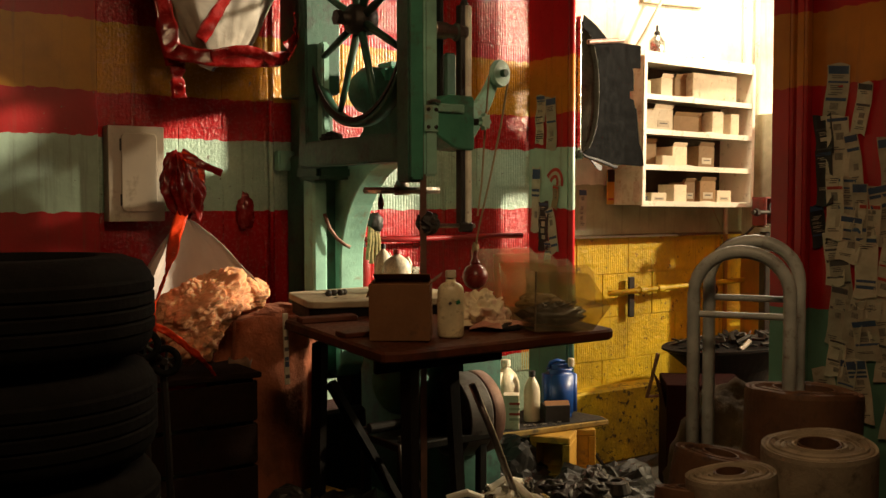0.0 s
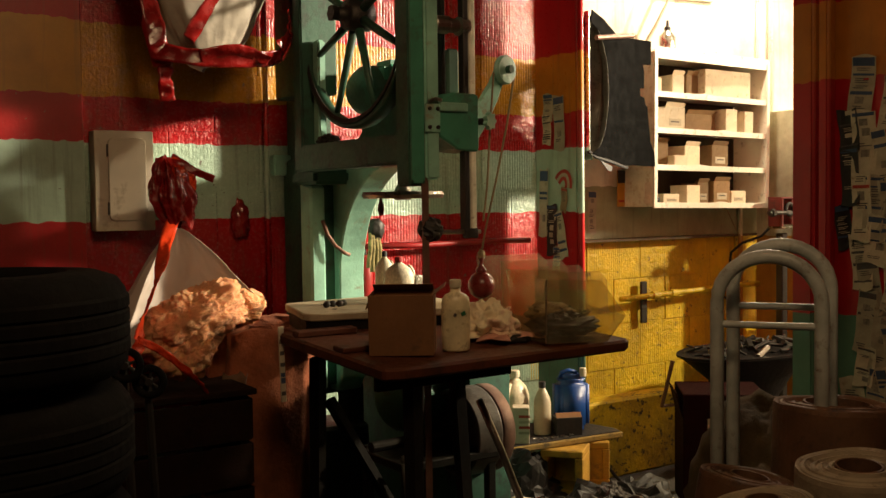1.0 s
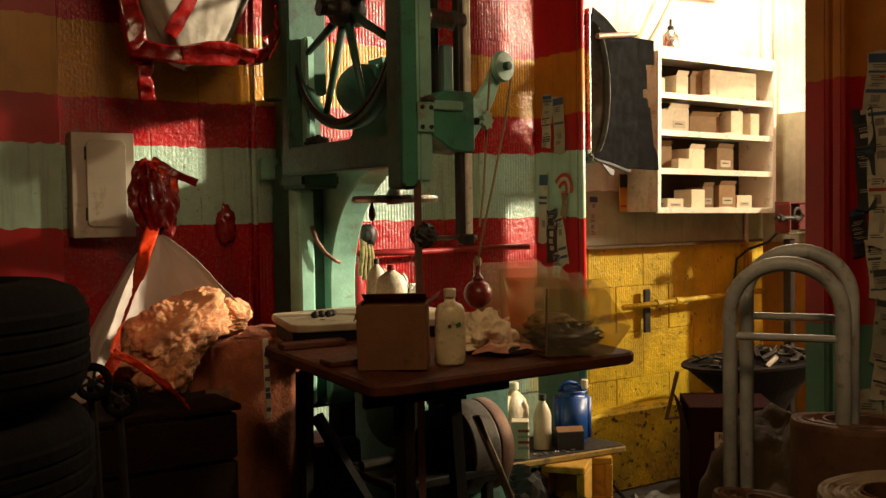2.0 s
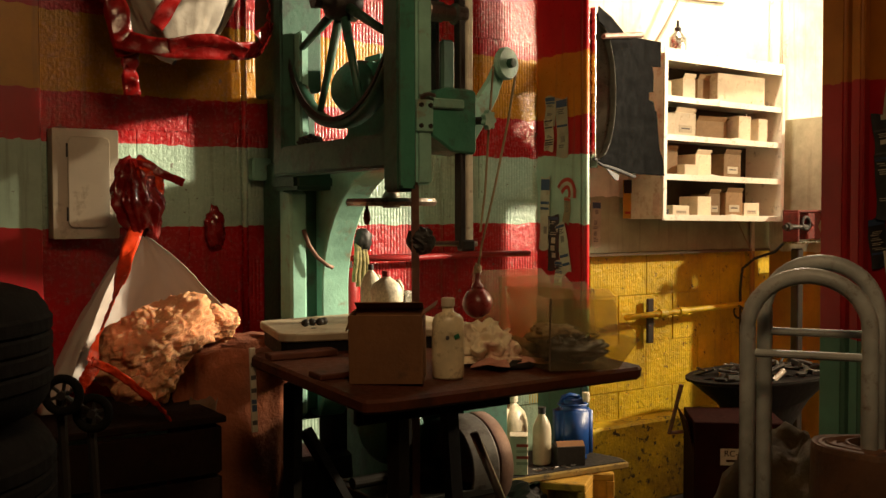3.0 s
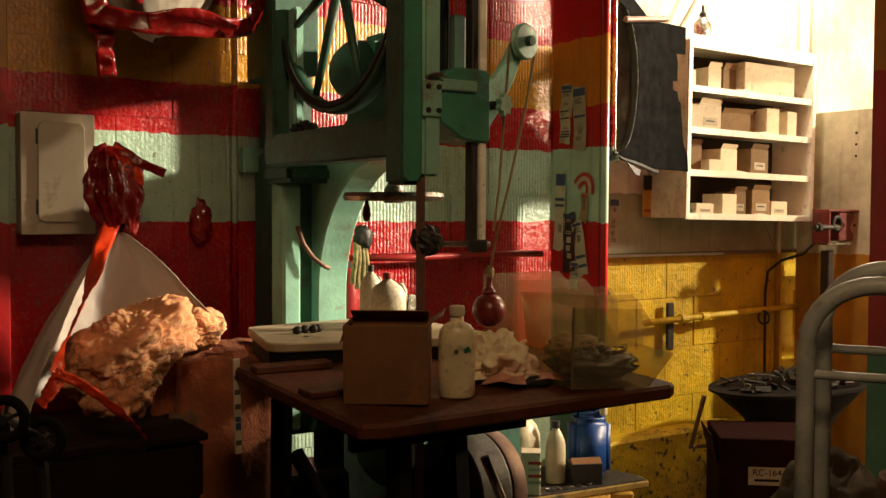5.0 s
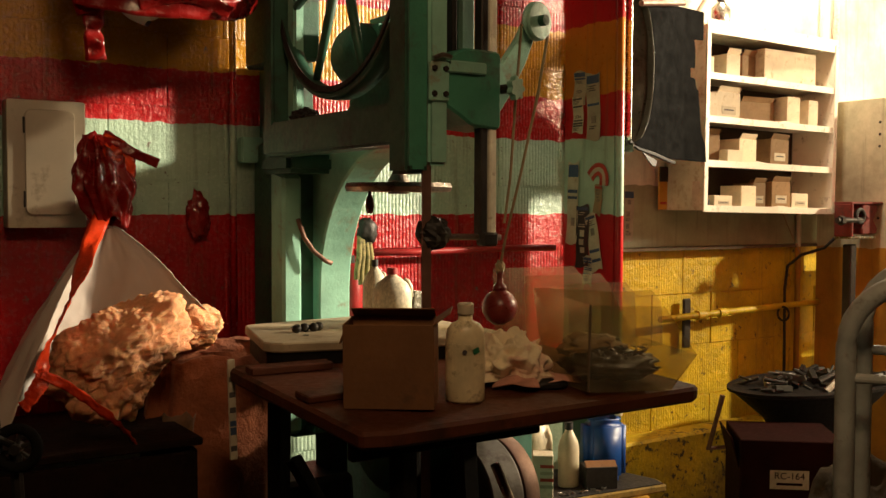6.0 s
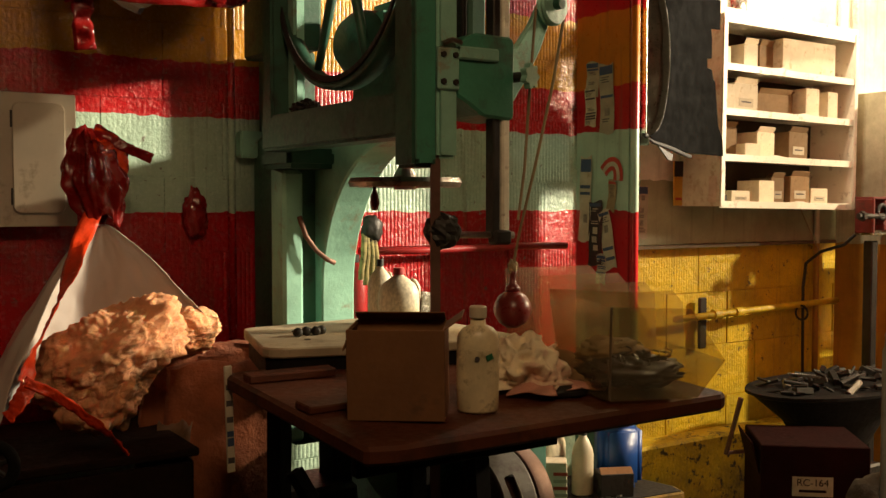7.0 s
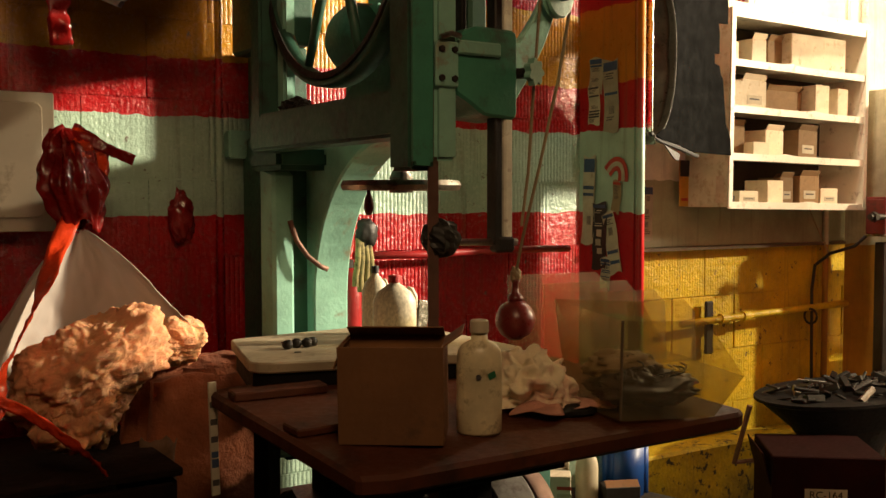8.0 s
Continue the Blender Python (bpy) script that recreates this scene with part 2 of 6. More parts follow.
M_BOTTLE = mat("yellowed_plastic", (0.78, 0.68, 0.42), 0.4, scale=12, dirt=(0.20, 0.14, 0.06), dirt_amount=0.42, bump=0.06)
M_REDKNOT = mat("dark_crumpled_tape", (0.24, 0.008, 0.007), 0.25, var=0.4, scale=12, bump=0.15, bscale=24)
M_BAG = mat("greyed_plastic_bag", (0.44, 0.40, 0.33), 0.35, var=0.4, scale=6, bump=0.15, bscale=25)
M_CHROME = mat("dull_chrome", (0.5, 0.48, 0.42), 0.25, 1.0, scale=9)


def glass_mat():
    m, t, p = nodes_of("dusty_acrylic")
    tc = t.nodes.new("ShaderNodeTexCoord").outputs["Object"]
    n = noise_node(t, tc, 9, 6, 0.6)
    k = ramp_node(t, n.outputs[0], [(0.3, (0.02,) * 3), (0.75, (0.11,) * 3)])
    d = t.nodes.new("ShaderNodeBsdfDiffuse")
    d.inputs[0].default_value = (0.62, 0.54, 0.36, 1)
    tr = t.nodes.new("ShaderNodeBsdfTransparent")
    tr.inputs[0].default_value = (0.90, 0.86, 0.72, 1)
    g = t.nodes.new("ShaderNodeBsdfGlossy")
    g.inputs["Roughness"].default_value = 0.15
    a, b = t.nodes.new("ShaderNodeMixShader"), t.nodes.new("ShaderNodeMixShader")
    link(t, k.outputs[0], a.inputs[0])
    link(t, tr.outputs[0], a.inputs[1])
    link(t, d.outputs[0], a.inputs[2])
    b.inputs[0].default_value = 0.06
    link(t, a.outputs[0], b.inputs[1])
    link(t, g.outputs[0], b.inputs[2])
    link(t, b.outputs[0], t.nodes["Material Output"].inputs[0])
    return m


M_ACRYL = glass_mat()


# ---- building helpers ----
def finish(name, bm, material, smooth=False):
    me = bpy.data.meshes.new(name)
    bm.normal_update()
    bm.to_mesh(me)
    bm.free()
    me.materials.append(material)
    if smooth:
        for f in me.polygons:
            f.use_smooth = True
    return me


def part(name, bm, material, parent, label="", smooth=False, m=None):
    ob = new(name, finish(name, bm, material, smooth))
    ob.parent = parent
    if m is not None:
        ob.matrix_basis = m
    if label:
        ob["label"] = label
    return ob


def solid(name, bm, material, label, category, m=None, group="", kind="", smooth=False):
    ob = new(name, finish(name, bm, material, smooth))
    if m is not None:
        ob.matrix_basis = m
    return tagged(ob, label, category, group, kind)


def thing(name, m, label, category, group="", kind=""):
    ob = new(name)
    ob.empty_display_size = 0.05
    ob.matrix_basis = m
    return tagged(ob, label, category, group, kind)


def box(bm, size, at, rot=(0, 0, 0), bevel=0.0, seg=1):
    m = pose(*at, *rot) @ Matrix.Diagonal((*size, 1))
    r = bmesh.ops.create_cube(bm, size=1, matrix=m)
    if bevel:
        e = list({x for v in r["verts"] for x in v.link_edges})
        bmesh.ops.bevel(bm, geom=e, offset=bevel, segments=seg, affect="EDGES")
    return bm


def Bx(size, at=(0, 0, 0), rot=(0, 0, 0), bevel=0.0, seg=1):
    return box(bmesh.new(), size, at, rot, bevel, seg)


def rod(bm, p, q, r, r2=None, seg=16):
    p, q = Vector(p), Vector(q)
    d = q - p
    m = Matrix.Translation((p + q) / 2) @ d.to_track_quat("Z", "Y").to_matrix().to_4x4()
    bmesh.ops.create_cone(bm, cap_ends=True, segments=seg, radius1=r, radius2=r if r2 is None else r2, depth=d.length, matrix=m)
    return bm


def Rod(p, q, r, r2=None, seg=16):
    return rod(bmesh.new(), p, q, r, r2, seg)


def lathe(profile, seg=28, squash=(1, 1), at=(0, 0, 0)):
    bm = bmesh.new()
    rings = []
    for r, z in profile:
        rings.append([bm.verts.new((at[0] + r * squash[0] * math.cos(2 * math.pi * i / seg), at[1] + r * squash[1] * math.sin(2 * math.pi * i / seg), at[2] + z)) for i in range(seg)])
    for a, b in zip(rings, rings[1:]):
        for i in range(seg):
            bm.faces.new((a[i], a[(i + 1) % seg], b[(i + 1) % seg], b[i]))
    if profile[0] != profile[-1]:
        if profile[0][0] > 0.0005:
            bm.faces.new(rings[0][::-1])
        if profile[-1][0] > 0.0005:
            bm.faces.new(rings[-1])
    bmesh.ops.remove_doubles(bm, verts=bm.verts, dist=0.0002)
    bmesh.ops.recalc_face_normals(bm, faces=bm.faces)
    return bm


def tube(points, r, seg=8, closed=False, bm=None):
    bm = bm or bmesh.new()
    pts = [Vector(p) for p in points]
    rings = []
    n = len(pts)
    up = Vector((0.13, 0.21, 0.97))
    for i, p in enumerate(pts):
        d = (pts[(i + 1) % n] - pts[i - 1]) if closed else (pts[min(i + 1, n - 1)] - pts[max(i - 1, 0)])
        d.normalize()
        a = d.cross(up)
        if a.length < 0.05:
            a = d.cross(Vector((1, 0, 0)))
        a.normalize()
        b = d.cross(a)
        rings.append([bm.verts.new(p + r * (a * math.cos(2 * math.pi * k / seg) + b * math.sin(2 * math.pi * k / seg))) for k in range(seg)])
    pairs = list(zip(rings, rings[1:])) + ([(rings[-1], rings[0])] if closed else [])
    for u, v in pairs:
        for k in range(seg):
            bm.faces.new((u[k], u[(k + 1) % seg], v[(k + 1) % seg], v[k]))
    if not closed:
        bm.faces.new(rings[0][::-1])
        bm.faces.new(rings[-1])
    bmesh.ops.recalc_face_normals(bm, faces=bm.faces)
    return bm


def ring_tube(c, r, rt, axis="x", seg=40, ts=10):
    pts = []
    for i in range(seg):
        a = 2 * math.pi * i / seg
        o = {"x": (0, math.cos(a), math.sin(a)), "y": (math.cos(a), 0, math.sin(a)), "z": (math.cos(a), math.sin(a), 0)}[axis]
        pts.append(Vector(c) + r * Vector(o))
    return tube(pts, rt, ts, True)


def sheet(fn, nu, nv, thick=0.0, bm=None):
    """A surface fn(u, v) over the unit square, with an optional thickness along its normals."""
    bm = bm or bmesh.new()
    g = [[bm.verts.new(fn(i / nu, j / nv)) for j in range(nv + 1)] for i in range(nu + 1)]
    fs = [bm.faces.new((g[i][j], g[i + 1][j], g[i + 1][j + 1], g[i][j + 1])) for i in range(nu) for j in range(nv)]
    bm.normal_update()
    if thick:
        bmesh.ops.solidify(bm, geom=fs, thickness=thick)
    return bm


def prism(outline, depth, axis="x", bevel=0.0):
    """A plate of the given outline, in the plane across axis, with its depth along axis."""
    bm = bmesh.new()
    put = {"x": lambda a, b, d: (d, a, b), "y": lambda a, b, d: (a, d, b), "z": lambda a, b, d: (a, b, d)}[axis]
    v0 = [bm.verts.new(put(a, b, 0)) for a, b in outline]
    v1 = [bm.verts.new(put(a, b, depth)) for a, b in outline]
    bm.faces.new(v0[::-1])
    bm.faces.new(v1)
    n = len(outline)
    for i in range(n):
        bm.faces.new((v0[i], v0[(i + 1) % n], v1[(i + 1) % n], v1[i]))
    bmesh.ops.recalc_face_normals(bm, faces=bm.faces)
    if bevel:
        bmesh.ops.bevel(bm, geom=list(bm.edges), offset=bevel, segments=1, affect="EDGES")
    return bm


def lump(radius, stretch, rough_amount, freq, seed, nu=48, nv=32, fine=0.0):
    """An uneven soft mass."""
    bm = bmesh.new()
    bmesh.ops.create_uvsphere(bm, u_segments=nu, v_segments=nv, radius=1)
    off = Vector((seed * 3.1, seed * 1.7, seed * 0.9))
    for v in bm.verts:
        n = v.co.normalized()
        k = 1 + rough_amount * noise.fractal(n * freq + off, 0.9, 2.1, 5) + fine * noise.turbulence(n * freq * 4 + off, 3, True)
        v.co = Vector((n.x * stretch[0], n.y * stretch[1], n.z * stretch[2])) * radius * k
    return bm


def rounded(w, h, r, n=5):
    pts = []
    for cx, cy, a0 in ((w / 2 - r, h / 2 - r, 0), (-w / 2 + r, h / 2 - r, 90), (-w / 2 + r, -h / 2 + r, 180), (w / 2 - r, -h / 2 + r, 270)):
        for i in range(n + 1):
            a = radians(a0 + 90 * i / n)
            pts.append((cx + r * math.cos(a), cy + r * math.sin(a)))
    return pts


# ---- the setting ----
def slab(name, size, at, material, label, category="wall", bevel=0.0):
    return solid(name, Bx(size, at, bevel=bevel), material, label, category, kind="structure")


slab("floor", (13.2, 9.0, 0.2), (3.6, 1.0, -0.1), M_CONC, "oil-stained dark concrete workshop floor", "floor")
slab("ceiling", (6.1, 9.0, 0.2), (0.35, 1.0, 3.3), M_CEIL, "smoke-darkened workshop ceiling", "ceiling")
slab("wall_west", (0.2, 9.0, 3.2), (-2.6, 1.0, 1.6), M_SMOOTH, "striped painted workshop wall")
slab("wall_south", (13.2, 0.2, 4.6), (3.6, -2.9, 2.3), M_SMOOTH, "striped painted workshop wall")
slab("ceiling_side_room", (6.9, 9.0, 0.2), (6.85, 1.0, 4.7), M_CEIL, "high dark ceiling of the side room", "ceiling")
slab("wall_over_divider", (0.10, 7.3, 1.4), (DIV + 0.115, 0.85, 3.9), M_WHITEWALL, "white wall above the dividing beam")
slab("wall_east", (0.2, 9.0, 4.6), (10.1, 1.0, 2.3), M_WHITEWALL, "white painted side room wall")
wall_back = slab("wall_back", (5.97, 0.2, 3.2), (0.435, BACK + 0.125, 1.6), M_STRIPE, "ribbed clay block wall painted in red, ochre and mint bands")
wall_side = slab("wall_side_room", (6.57, 0.2, 4.6), (6.715, BACK + 0.125, 2.3), M_YELLOW, "side room wall, yellow blocks below white plaster")
slab("wall_plaster", (6.57, 0.045, 3.29), (6.715, BACK + 0.0025, 2.955), M_WHITEWALL, "white plaster upper wall, shade below the shelf painted olive", bevel=0.004)
slab("trim_ledge", (6.55, 0.03, 0.014), (6.71, BACK - 0.028, 1.303), M_MORTAR, "dark dusty ledge on top of the yellow blocks", "trim")
slab("wall_plinth", (6.55, 0.14, 0.43), (6.71, BACK - 0.045, 0.215), M_PLINTH, "projecting yellow painted wall base", bevel=0.012)
slab("wall_divider", (0.10, 5.52, 3.2), (DIV + 0.115, -0.05, 1.6), M_NEAR, "striped dividing wall hung with old tyre labels")
slab("wall_header", (0.10, 1.75, 0.35), (DIV + 0.115, 3.525, 3.025), M_SIDE, "striped beam over the wide opening")
slab("wall_board", (1.65, 0.05, 3.2), (0.22, BACK - 0.015, 1.6), M_SMOOTH, "flat painted board lining beside the ribbed wall", bevel=0.003)


def jamb(name, y0, y1, deep, material, label):
    """A steel column with rounded edges."""
    bm = Bx((deep, y1 - y0, 3.19), (DIV + deep / 2, (y0 + y1) / 2, 1.6), bevel=0.012, seg=3)
    return solid(name, bm, material, label, "column", kind="structure")


jamb("column_far", 4.055, 4.385, 0.05, M_SIDE, "striped steel column beside the opening, stuck with tyre labels")
jamb("column_near", 2.72, 2.82, 0.16, M_NEAR, "striped steel column on the near side of the opening")
jamb("column_near_rib", 2.655, 2.705, 0.05, M_NEAR, "narrow striped steel rib beside the near column")
solid("column_edge", tube([(DIV + 0.012, 4.045, 0.0), (DIV + 0.012, 4.045, 3.2)], 0.016, 10), M_SIDE, "rounded steel edge of the striped column", "column", kind="structure", smooth=True)


# ---- the band saw ----
def band_saw():
    saw = thing("band_saw", pose(1.76, 3.13, 0), "large old mint-green cast band saw with open spoked wheel", "band saw")
    # wheel guard frame: -x face at x = 0, from y = -0.03 to 0.87
    def bar(name, y0, y1, z0, z1, x0=0.0, x1=0.085, material=M_MACH, label=""):
        return part(name, Bx((x1 - x0, y1 - y0, z1 - z0), ((x0 + x1) / 2, (y0 + y1) / 2, (z0 + z1) / 2), bevel=0.008, seg=2), material, saw, label)
    # shaded side in dark green, light on the front in the paler strips
    bar("front_post", -0.03, 0.058, 1.58, 3.0, -0.025, 0.040, material=M_MACHDK, label="upright of the wheel guard, its shaded side in dark green")
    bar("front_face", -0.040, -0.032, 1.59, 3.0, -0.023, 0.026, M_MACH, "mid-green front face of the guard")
    bar("front_strip", -0.048, -0.031, 1.60, 3.0, 0.028, 0.082, M_MACHLT, "guard strip, the light on it in pale mint")
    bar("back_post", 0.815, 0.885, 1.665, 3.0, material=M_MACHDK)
    bar("back_flange", 0.762, 0.815, 1.76, 2.17, 0.05, 0.085, M_MACHLT, "inner flange, its lit edge in pale mint")
    bar("bottom_beam", 0.058, 0.885, 1.655, 1.758, -0.004, 0.085, M_MACHDK, "lower beam, its shaded side in dark green")
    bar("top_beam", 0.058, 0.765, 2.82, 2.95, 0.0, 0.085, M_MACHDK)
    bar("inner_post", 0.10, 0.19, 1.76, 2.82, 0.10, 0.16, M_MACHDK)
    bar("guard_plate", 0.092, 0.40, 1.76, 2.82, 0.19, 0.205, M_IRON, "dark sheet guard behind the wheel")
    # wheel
    c = (0.062, 0.465, 2.215)
    wheel = part("wheel", lathe([(0.392, -0.026), (0.402, -0.030), (0.412, -0.026), (0.414, 0.0), (0.412, 0.026), (0.402, 0.030), (0.392, 0.026), (0.380, 0.012), (0.378, 0.0), (0.380, -0.012), (0.392, -0.026)], 72), M_MACHDK, saw, "dark green spoked band wheel", smooth=True, m=pose(*c, 0, 90, 0))
    part("tyre", lathe([(0.376, -0.030), (0.392, -0.034), (0.394, -0.028), (0.378, -0.024), (0.376, -0.030)], 64), M_IRON, wheel, "dark worn inner lip of the wheel")
    hub = part("hub", lathe([(0.0, -0.085), (0.022, -0.085), (0.026, -0.080), (0.026, -0.055), (0.046, -0.050), (0.056, -0.042), (0.060, 0.0), (0.056, 0.05), (0.0, 0.055)], 22), M_IRON, wheel, "oily cast hub", smooth=True)
    part("hub_nut", Rod((0, 0, -0.088), (0, 0, -0.108), 0.030, seg=6), M_IRON, hub)
    for i in range(8):
        a = radians(26 + 45 * i)
        o = Vector((-math.sin(a), math.cos(a), 0))
        part("spoke", Rod(o * 0.045, o * 0.384, 0.017, 0.011, 10), M_MACHDK, wheel, smooth=True)
    # grease cup and cast web standing behind the wheel
    part("cast_web", prism([(0.10, 1.758), (0.80, 1.758), (0.66, 1.86), (0.58, 1.93), (0.46, 1.99), (0.10, 2.06)], 0.05, "x", 0.008), M_MACHDK, saw, "dark green cast web behind the wheel", m=pose(0.215, 0, 0))
    # light showing through two slits, drawn as pale bars
    part("lit_slot_bar", Bx((0.02, 0.018, 0.14), (0.205, 0.165, 1.835), bevel=0.003), M_MACHLT, saw)
    part("lit_slot_bar", Bx((0.02, 0.012, 0.10), (0.205, 0.115, 1.82), bevel=0.003), M_STEEL, saw)
    part("chips", lump(0.03, (1.0, 1.5, 0.7), 0.5, 2.4, 77, 24, 16, 0.2), M_JUNK, saw, "black greasy wood chips on the beam", m=pose(0.05, 0.70, 1.772))
    part("chips", lump(0.018, (1.0, 1.4, 0.9), 0.5, 2.4, 78, 20, 14, 0.2), M_JUNK, saw, m=pose(0.045, 0.625, 1.768))
    # bearing housing and upper arm behind the wheel
    part("bearing_housing", lathe([(0.0, 0), (0.10, 0), (0.135, 0.03), (0.14, 0.10), (0.10, 0.16), (0.0, 0.17)], 26, (0.72, 1.0)), M_MACHDK, saw, "dark green bearing housing", smooth=True, m=pose(0.23, 0.775, 1.985, 0, 90, 0))
    part("housing_block", Bx((0.16, 0.17, 0.21), (0.36, 0.70, 1.99), bevel=0.03, seg=3), M_MACH, saw, "grey-green bearing block")
    part("housing_foot", Bx((0.12, 0.12, 0.30), (0.31, 0.74, 1.82), bevel=0.02, seg=2), M_MACH, saw)
    # main casting: a C-shaped body whose throat faces the operator
    out = [(0.94, 0.74), (1.12, 0.74), (1.12, 1.68), (0.9, 1.70), (0.42, 1.70), (0.40, 1.69)]
    for i in range(13):
        a = radians(90 - 90 * i / 12)
        out.append((0.44 + 0.46 * math.cos(a), 1.22 + 0.46 * math.sin(a)))
    out += [(0.90, 0.80)]
    part("throat_casting", prism([(p[0], p[1]) for p in out], 0.115, "x", 0.006), M_MACHLT, saw, "curved throat casting, its lit face in pale mint", m=pose(0.20, 0, 0))
    part("column", prism([(0.90, 0.76), (1.0, 0.74), (1.0, 1.62), (0.90, 1.60)], 0.068, "x", 0.01), M_MACHLT, saw, "column with chipped paint, its lit face in pale mint", m=pose(0.072, 0, 0))
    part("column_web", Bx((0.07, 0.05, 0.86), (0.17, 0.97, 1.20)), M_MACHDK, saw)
    # three added blocks that cut the floodlight's patch on the wall behind
    part("rear_casting", prism([(1.0, 0.72), (1.33, 0.72), (1.33, 1.72), (1.0, 1.74)], 0.16, "x", 0.01), M_MACHDK, saw, "dark green block added to shade the wall behind the saw", m=pose(0.15, 0, 0))
    part("rear_guard", prism([(0.885, 1.97), (1.285, 1.98), (1.285, 3.0), (0.885, 3.0)], 0.10, "x", 0.01), M_MACHDK, saw, "dark green block added to trim the light patch on the wall", m=pose(0.10, 0, 0))
    part("rear_blocker_mid", Bx((0.14, 0.16, 0.30), (0.24, 1.245, 1.86), bevel=0.006), M_MACHDK, saw)
    for x0, x1 in ((0.06, 0.11), (0.27, 0.34)):
        part("foot", prism([(x0, 0.0), (x1, 0.0), (x1, 0.76), (x0, 0.76)], 0.12, "y", 0.008), M_IRON, saw, "black iron foot", m=pose(0, 0.96, 0))
    # added block that hides the brightly lit wall between the feet
    part("pedestal", prism([(0.05, 0.0), (0.36, 0.0), (0.33, 0.60), (0.07, 0.60)], 0.24, "y", 0.015), M_IRON, saw, "black pedestal block added to hide the bright wall", m=pose(0, 0.90, 0))
    # added body, its depth set to stop floodlight reaching the batt
    part("lower_body", Bx((0.24, 0.86, 0.95), (0.53, 0.74, 0.475), bevel=0.03, seg=2), M_MACHDK, saw, "dark green lower body, deepened to keep light off the batt")
    part("column_cap", Bx((0.20, 0.22, 0.06), (0.15, 0.92, 1.635), bevel=0.015, seg=2), M_MACHDK, saw)
    # upper guide arm, block and rail
    arm = part("guide_block", prism([(0.085, 1.845), (0.085, 1.745), (0.13, 1.72), (0.16, 1.700), (0.242, 1.694), (0.250, 1.704), (0.250, 1.878), (0.242, 1.888), (0.14, 1.89), (0.10, 1.87)], 0.14, "y", 0.006), M_MACH, saw, m=pose(0, -0.035, 0))
    part("guide_rib", Bx((0.115, 0.012, 0.030), (0.14, -0.042, 1.84), bevel=0.004), M_MACHLT, arm, m=pose(0, 0.036, 0))
    plate = part("bolt_plate", Bx((0.056, 0.010, 0.094), (0.052, -0.051, 1.80), bevel=0.003), M_MACHLT, saw, "pale mint plate with four bolts")
    for i in (-1, 1):
        for j in (-1, 1):
            part("bolt", Rod((0.052 + i * 0.016, -0.056, 1.80 + j * 0.03), (0.052 + i * 0.016, -0.062, 1.80 + j * 0.03), 0.007, seg=6), M_IRON, plate)
    part("wing_screw", tube([(0.03, -0.062, 1.852), (0.055, -0.065, 1.862), (0.08, -0.062, 1.858)], 0.006, 6), M_STEEL, saw)
    part("guide_rail", Bx((0.020, 0.034, 0.79), (0.206, -0.008, 1.815), bevel=0.003), M_IRON, saw, "black guide rail")
    part("guide_rail", Bx((0.022, 0.030, 0.79), (0.232, -0.012, 1.815), bevel=0.004), M_RAIL, saw, "worn guide rail, its lit side in the pale colour")
    part("rail_tip", Rod((0.22, -0.01, 2.21), (0.22, -0.01, 2.235), 0.018, 0.008, 10), M_IRON, saw)
    part("upper_clamp", lathe([(0.0, 0), (0.022, 0), (0.03, 0.01), (0.03, 0.06), (0.024, 0.065), (0.024, 0.10), (0.032, 0.105), (0.032, 0.14), (0, 0.14)], 16), M_STEEL, saw, "steel clamp roller", smooth=False, m=pose(0.085, 0.0, 2.115, 0, 90, 0))
    # counterweight pulley on its curved bracket
    part("pulley_bracket", prism([(0.25, 1.74), (0.29, 1.735), (0.335, 1.80), (0.375, 1.87), (0.40, 1.93), (0.405, 1.985), (0.375, 1.985), (0.345, 1.93), (0.30, 1.87), (0.262, 1.86)], 0.022, "y", 0.004), M_MACHLT, saw, m=pose(-0.028, -0.01, 0))
    pul = part("pulley", lathe([(0.0, 0), (0.046, 0), (0.05, 0.006), (0.044, 0.012), (0.05, 0.018), (0.046, 0.024), (0.0, 0.024)], 32), M_MACHLT, saw, "pale mint cord pulley", m=pose(0.362, -0.018, 1.977, 90, 0, 14))
    part("pin", Rod((0, 0, 0.02), (0, 0, 0.042), 0.014, seg=12), M_MACHDK, pul)
    knob = part("knob", prism([((0.027 + 0.004 * math.cos(7 * k * math.pi / 28)) * math.cos(k * math.pi / 28), (0.027 + 0.004 * math.cos(7 * k * math.pi / 28)) * math.sin(k * math.pi / 28)) for k in range(56)], 0.016, "z", 0.0), M_MACHLT, saw, "pale mint lobed hand knob", m=pose(0.270, -0.055, 1.797, 90, 0, 20))
    part("stem", Rod((0, 0, 0), (0, 0, -0.05), 0.012, seg=10), M_IRON, knob)
    part("cord", tube([(0.408, -0.028, 1.975), (0.402, 0.01, 1.80), (0.395, 0.07, 1.60), (0.385, 0.125, 1.42), (0.38, 0.145, 1.33)], 0.0042, 6), M_CORD, saw, "greasy pull cord")
    part("cord", tube([(0.317, -0.028, 1.965), (0.295, -0.035, 1.78), (0.283, -0.03, 1.58), (0.272, -0.02, 1.46)], 0.0038, 6), M_CORD, saw)
    part("knot", lump(0.014, (1, 1, 1.5), 0.35, 3, 2, 12, 8), M_CORD, saw, m=pose(0.38, 0.145, 1.335))
    # blade, guide head and lower rod
    part("blade", Bx((0.026, 0.0022, 1.32), (0.034, -0.026, 1.10)), M_RUST, saw, "rust-brown saw blade")
    part("guide_head", lump(0.042, (1.05, 0.9, 1.0), 0.22, 2.4, 5, 20, 14), M_JUNK, saw, "black greasy blade guide", m=pose(0.062, -0.012, 1.437))
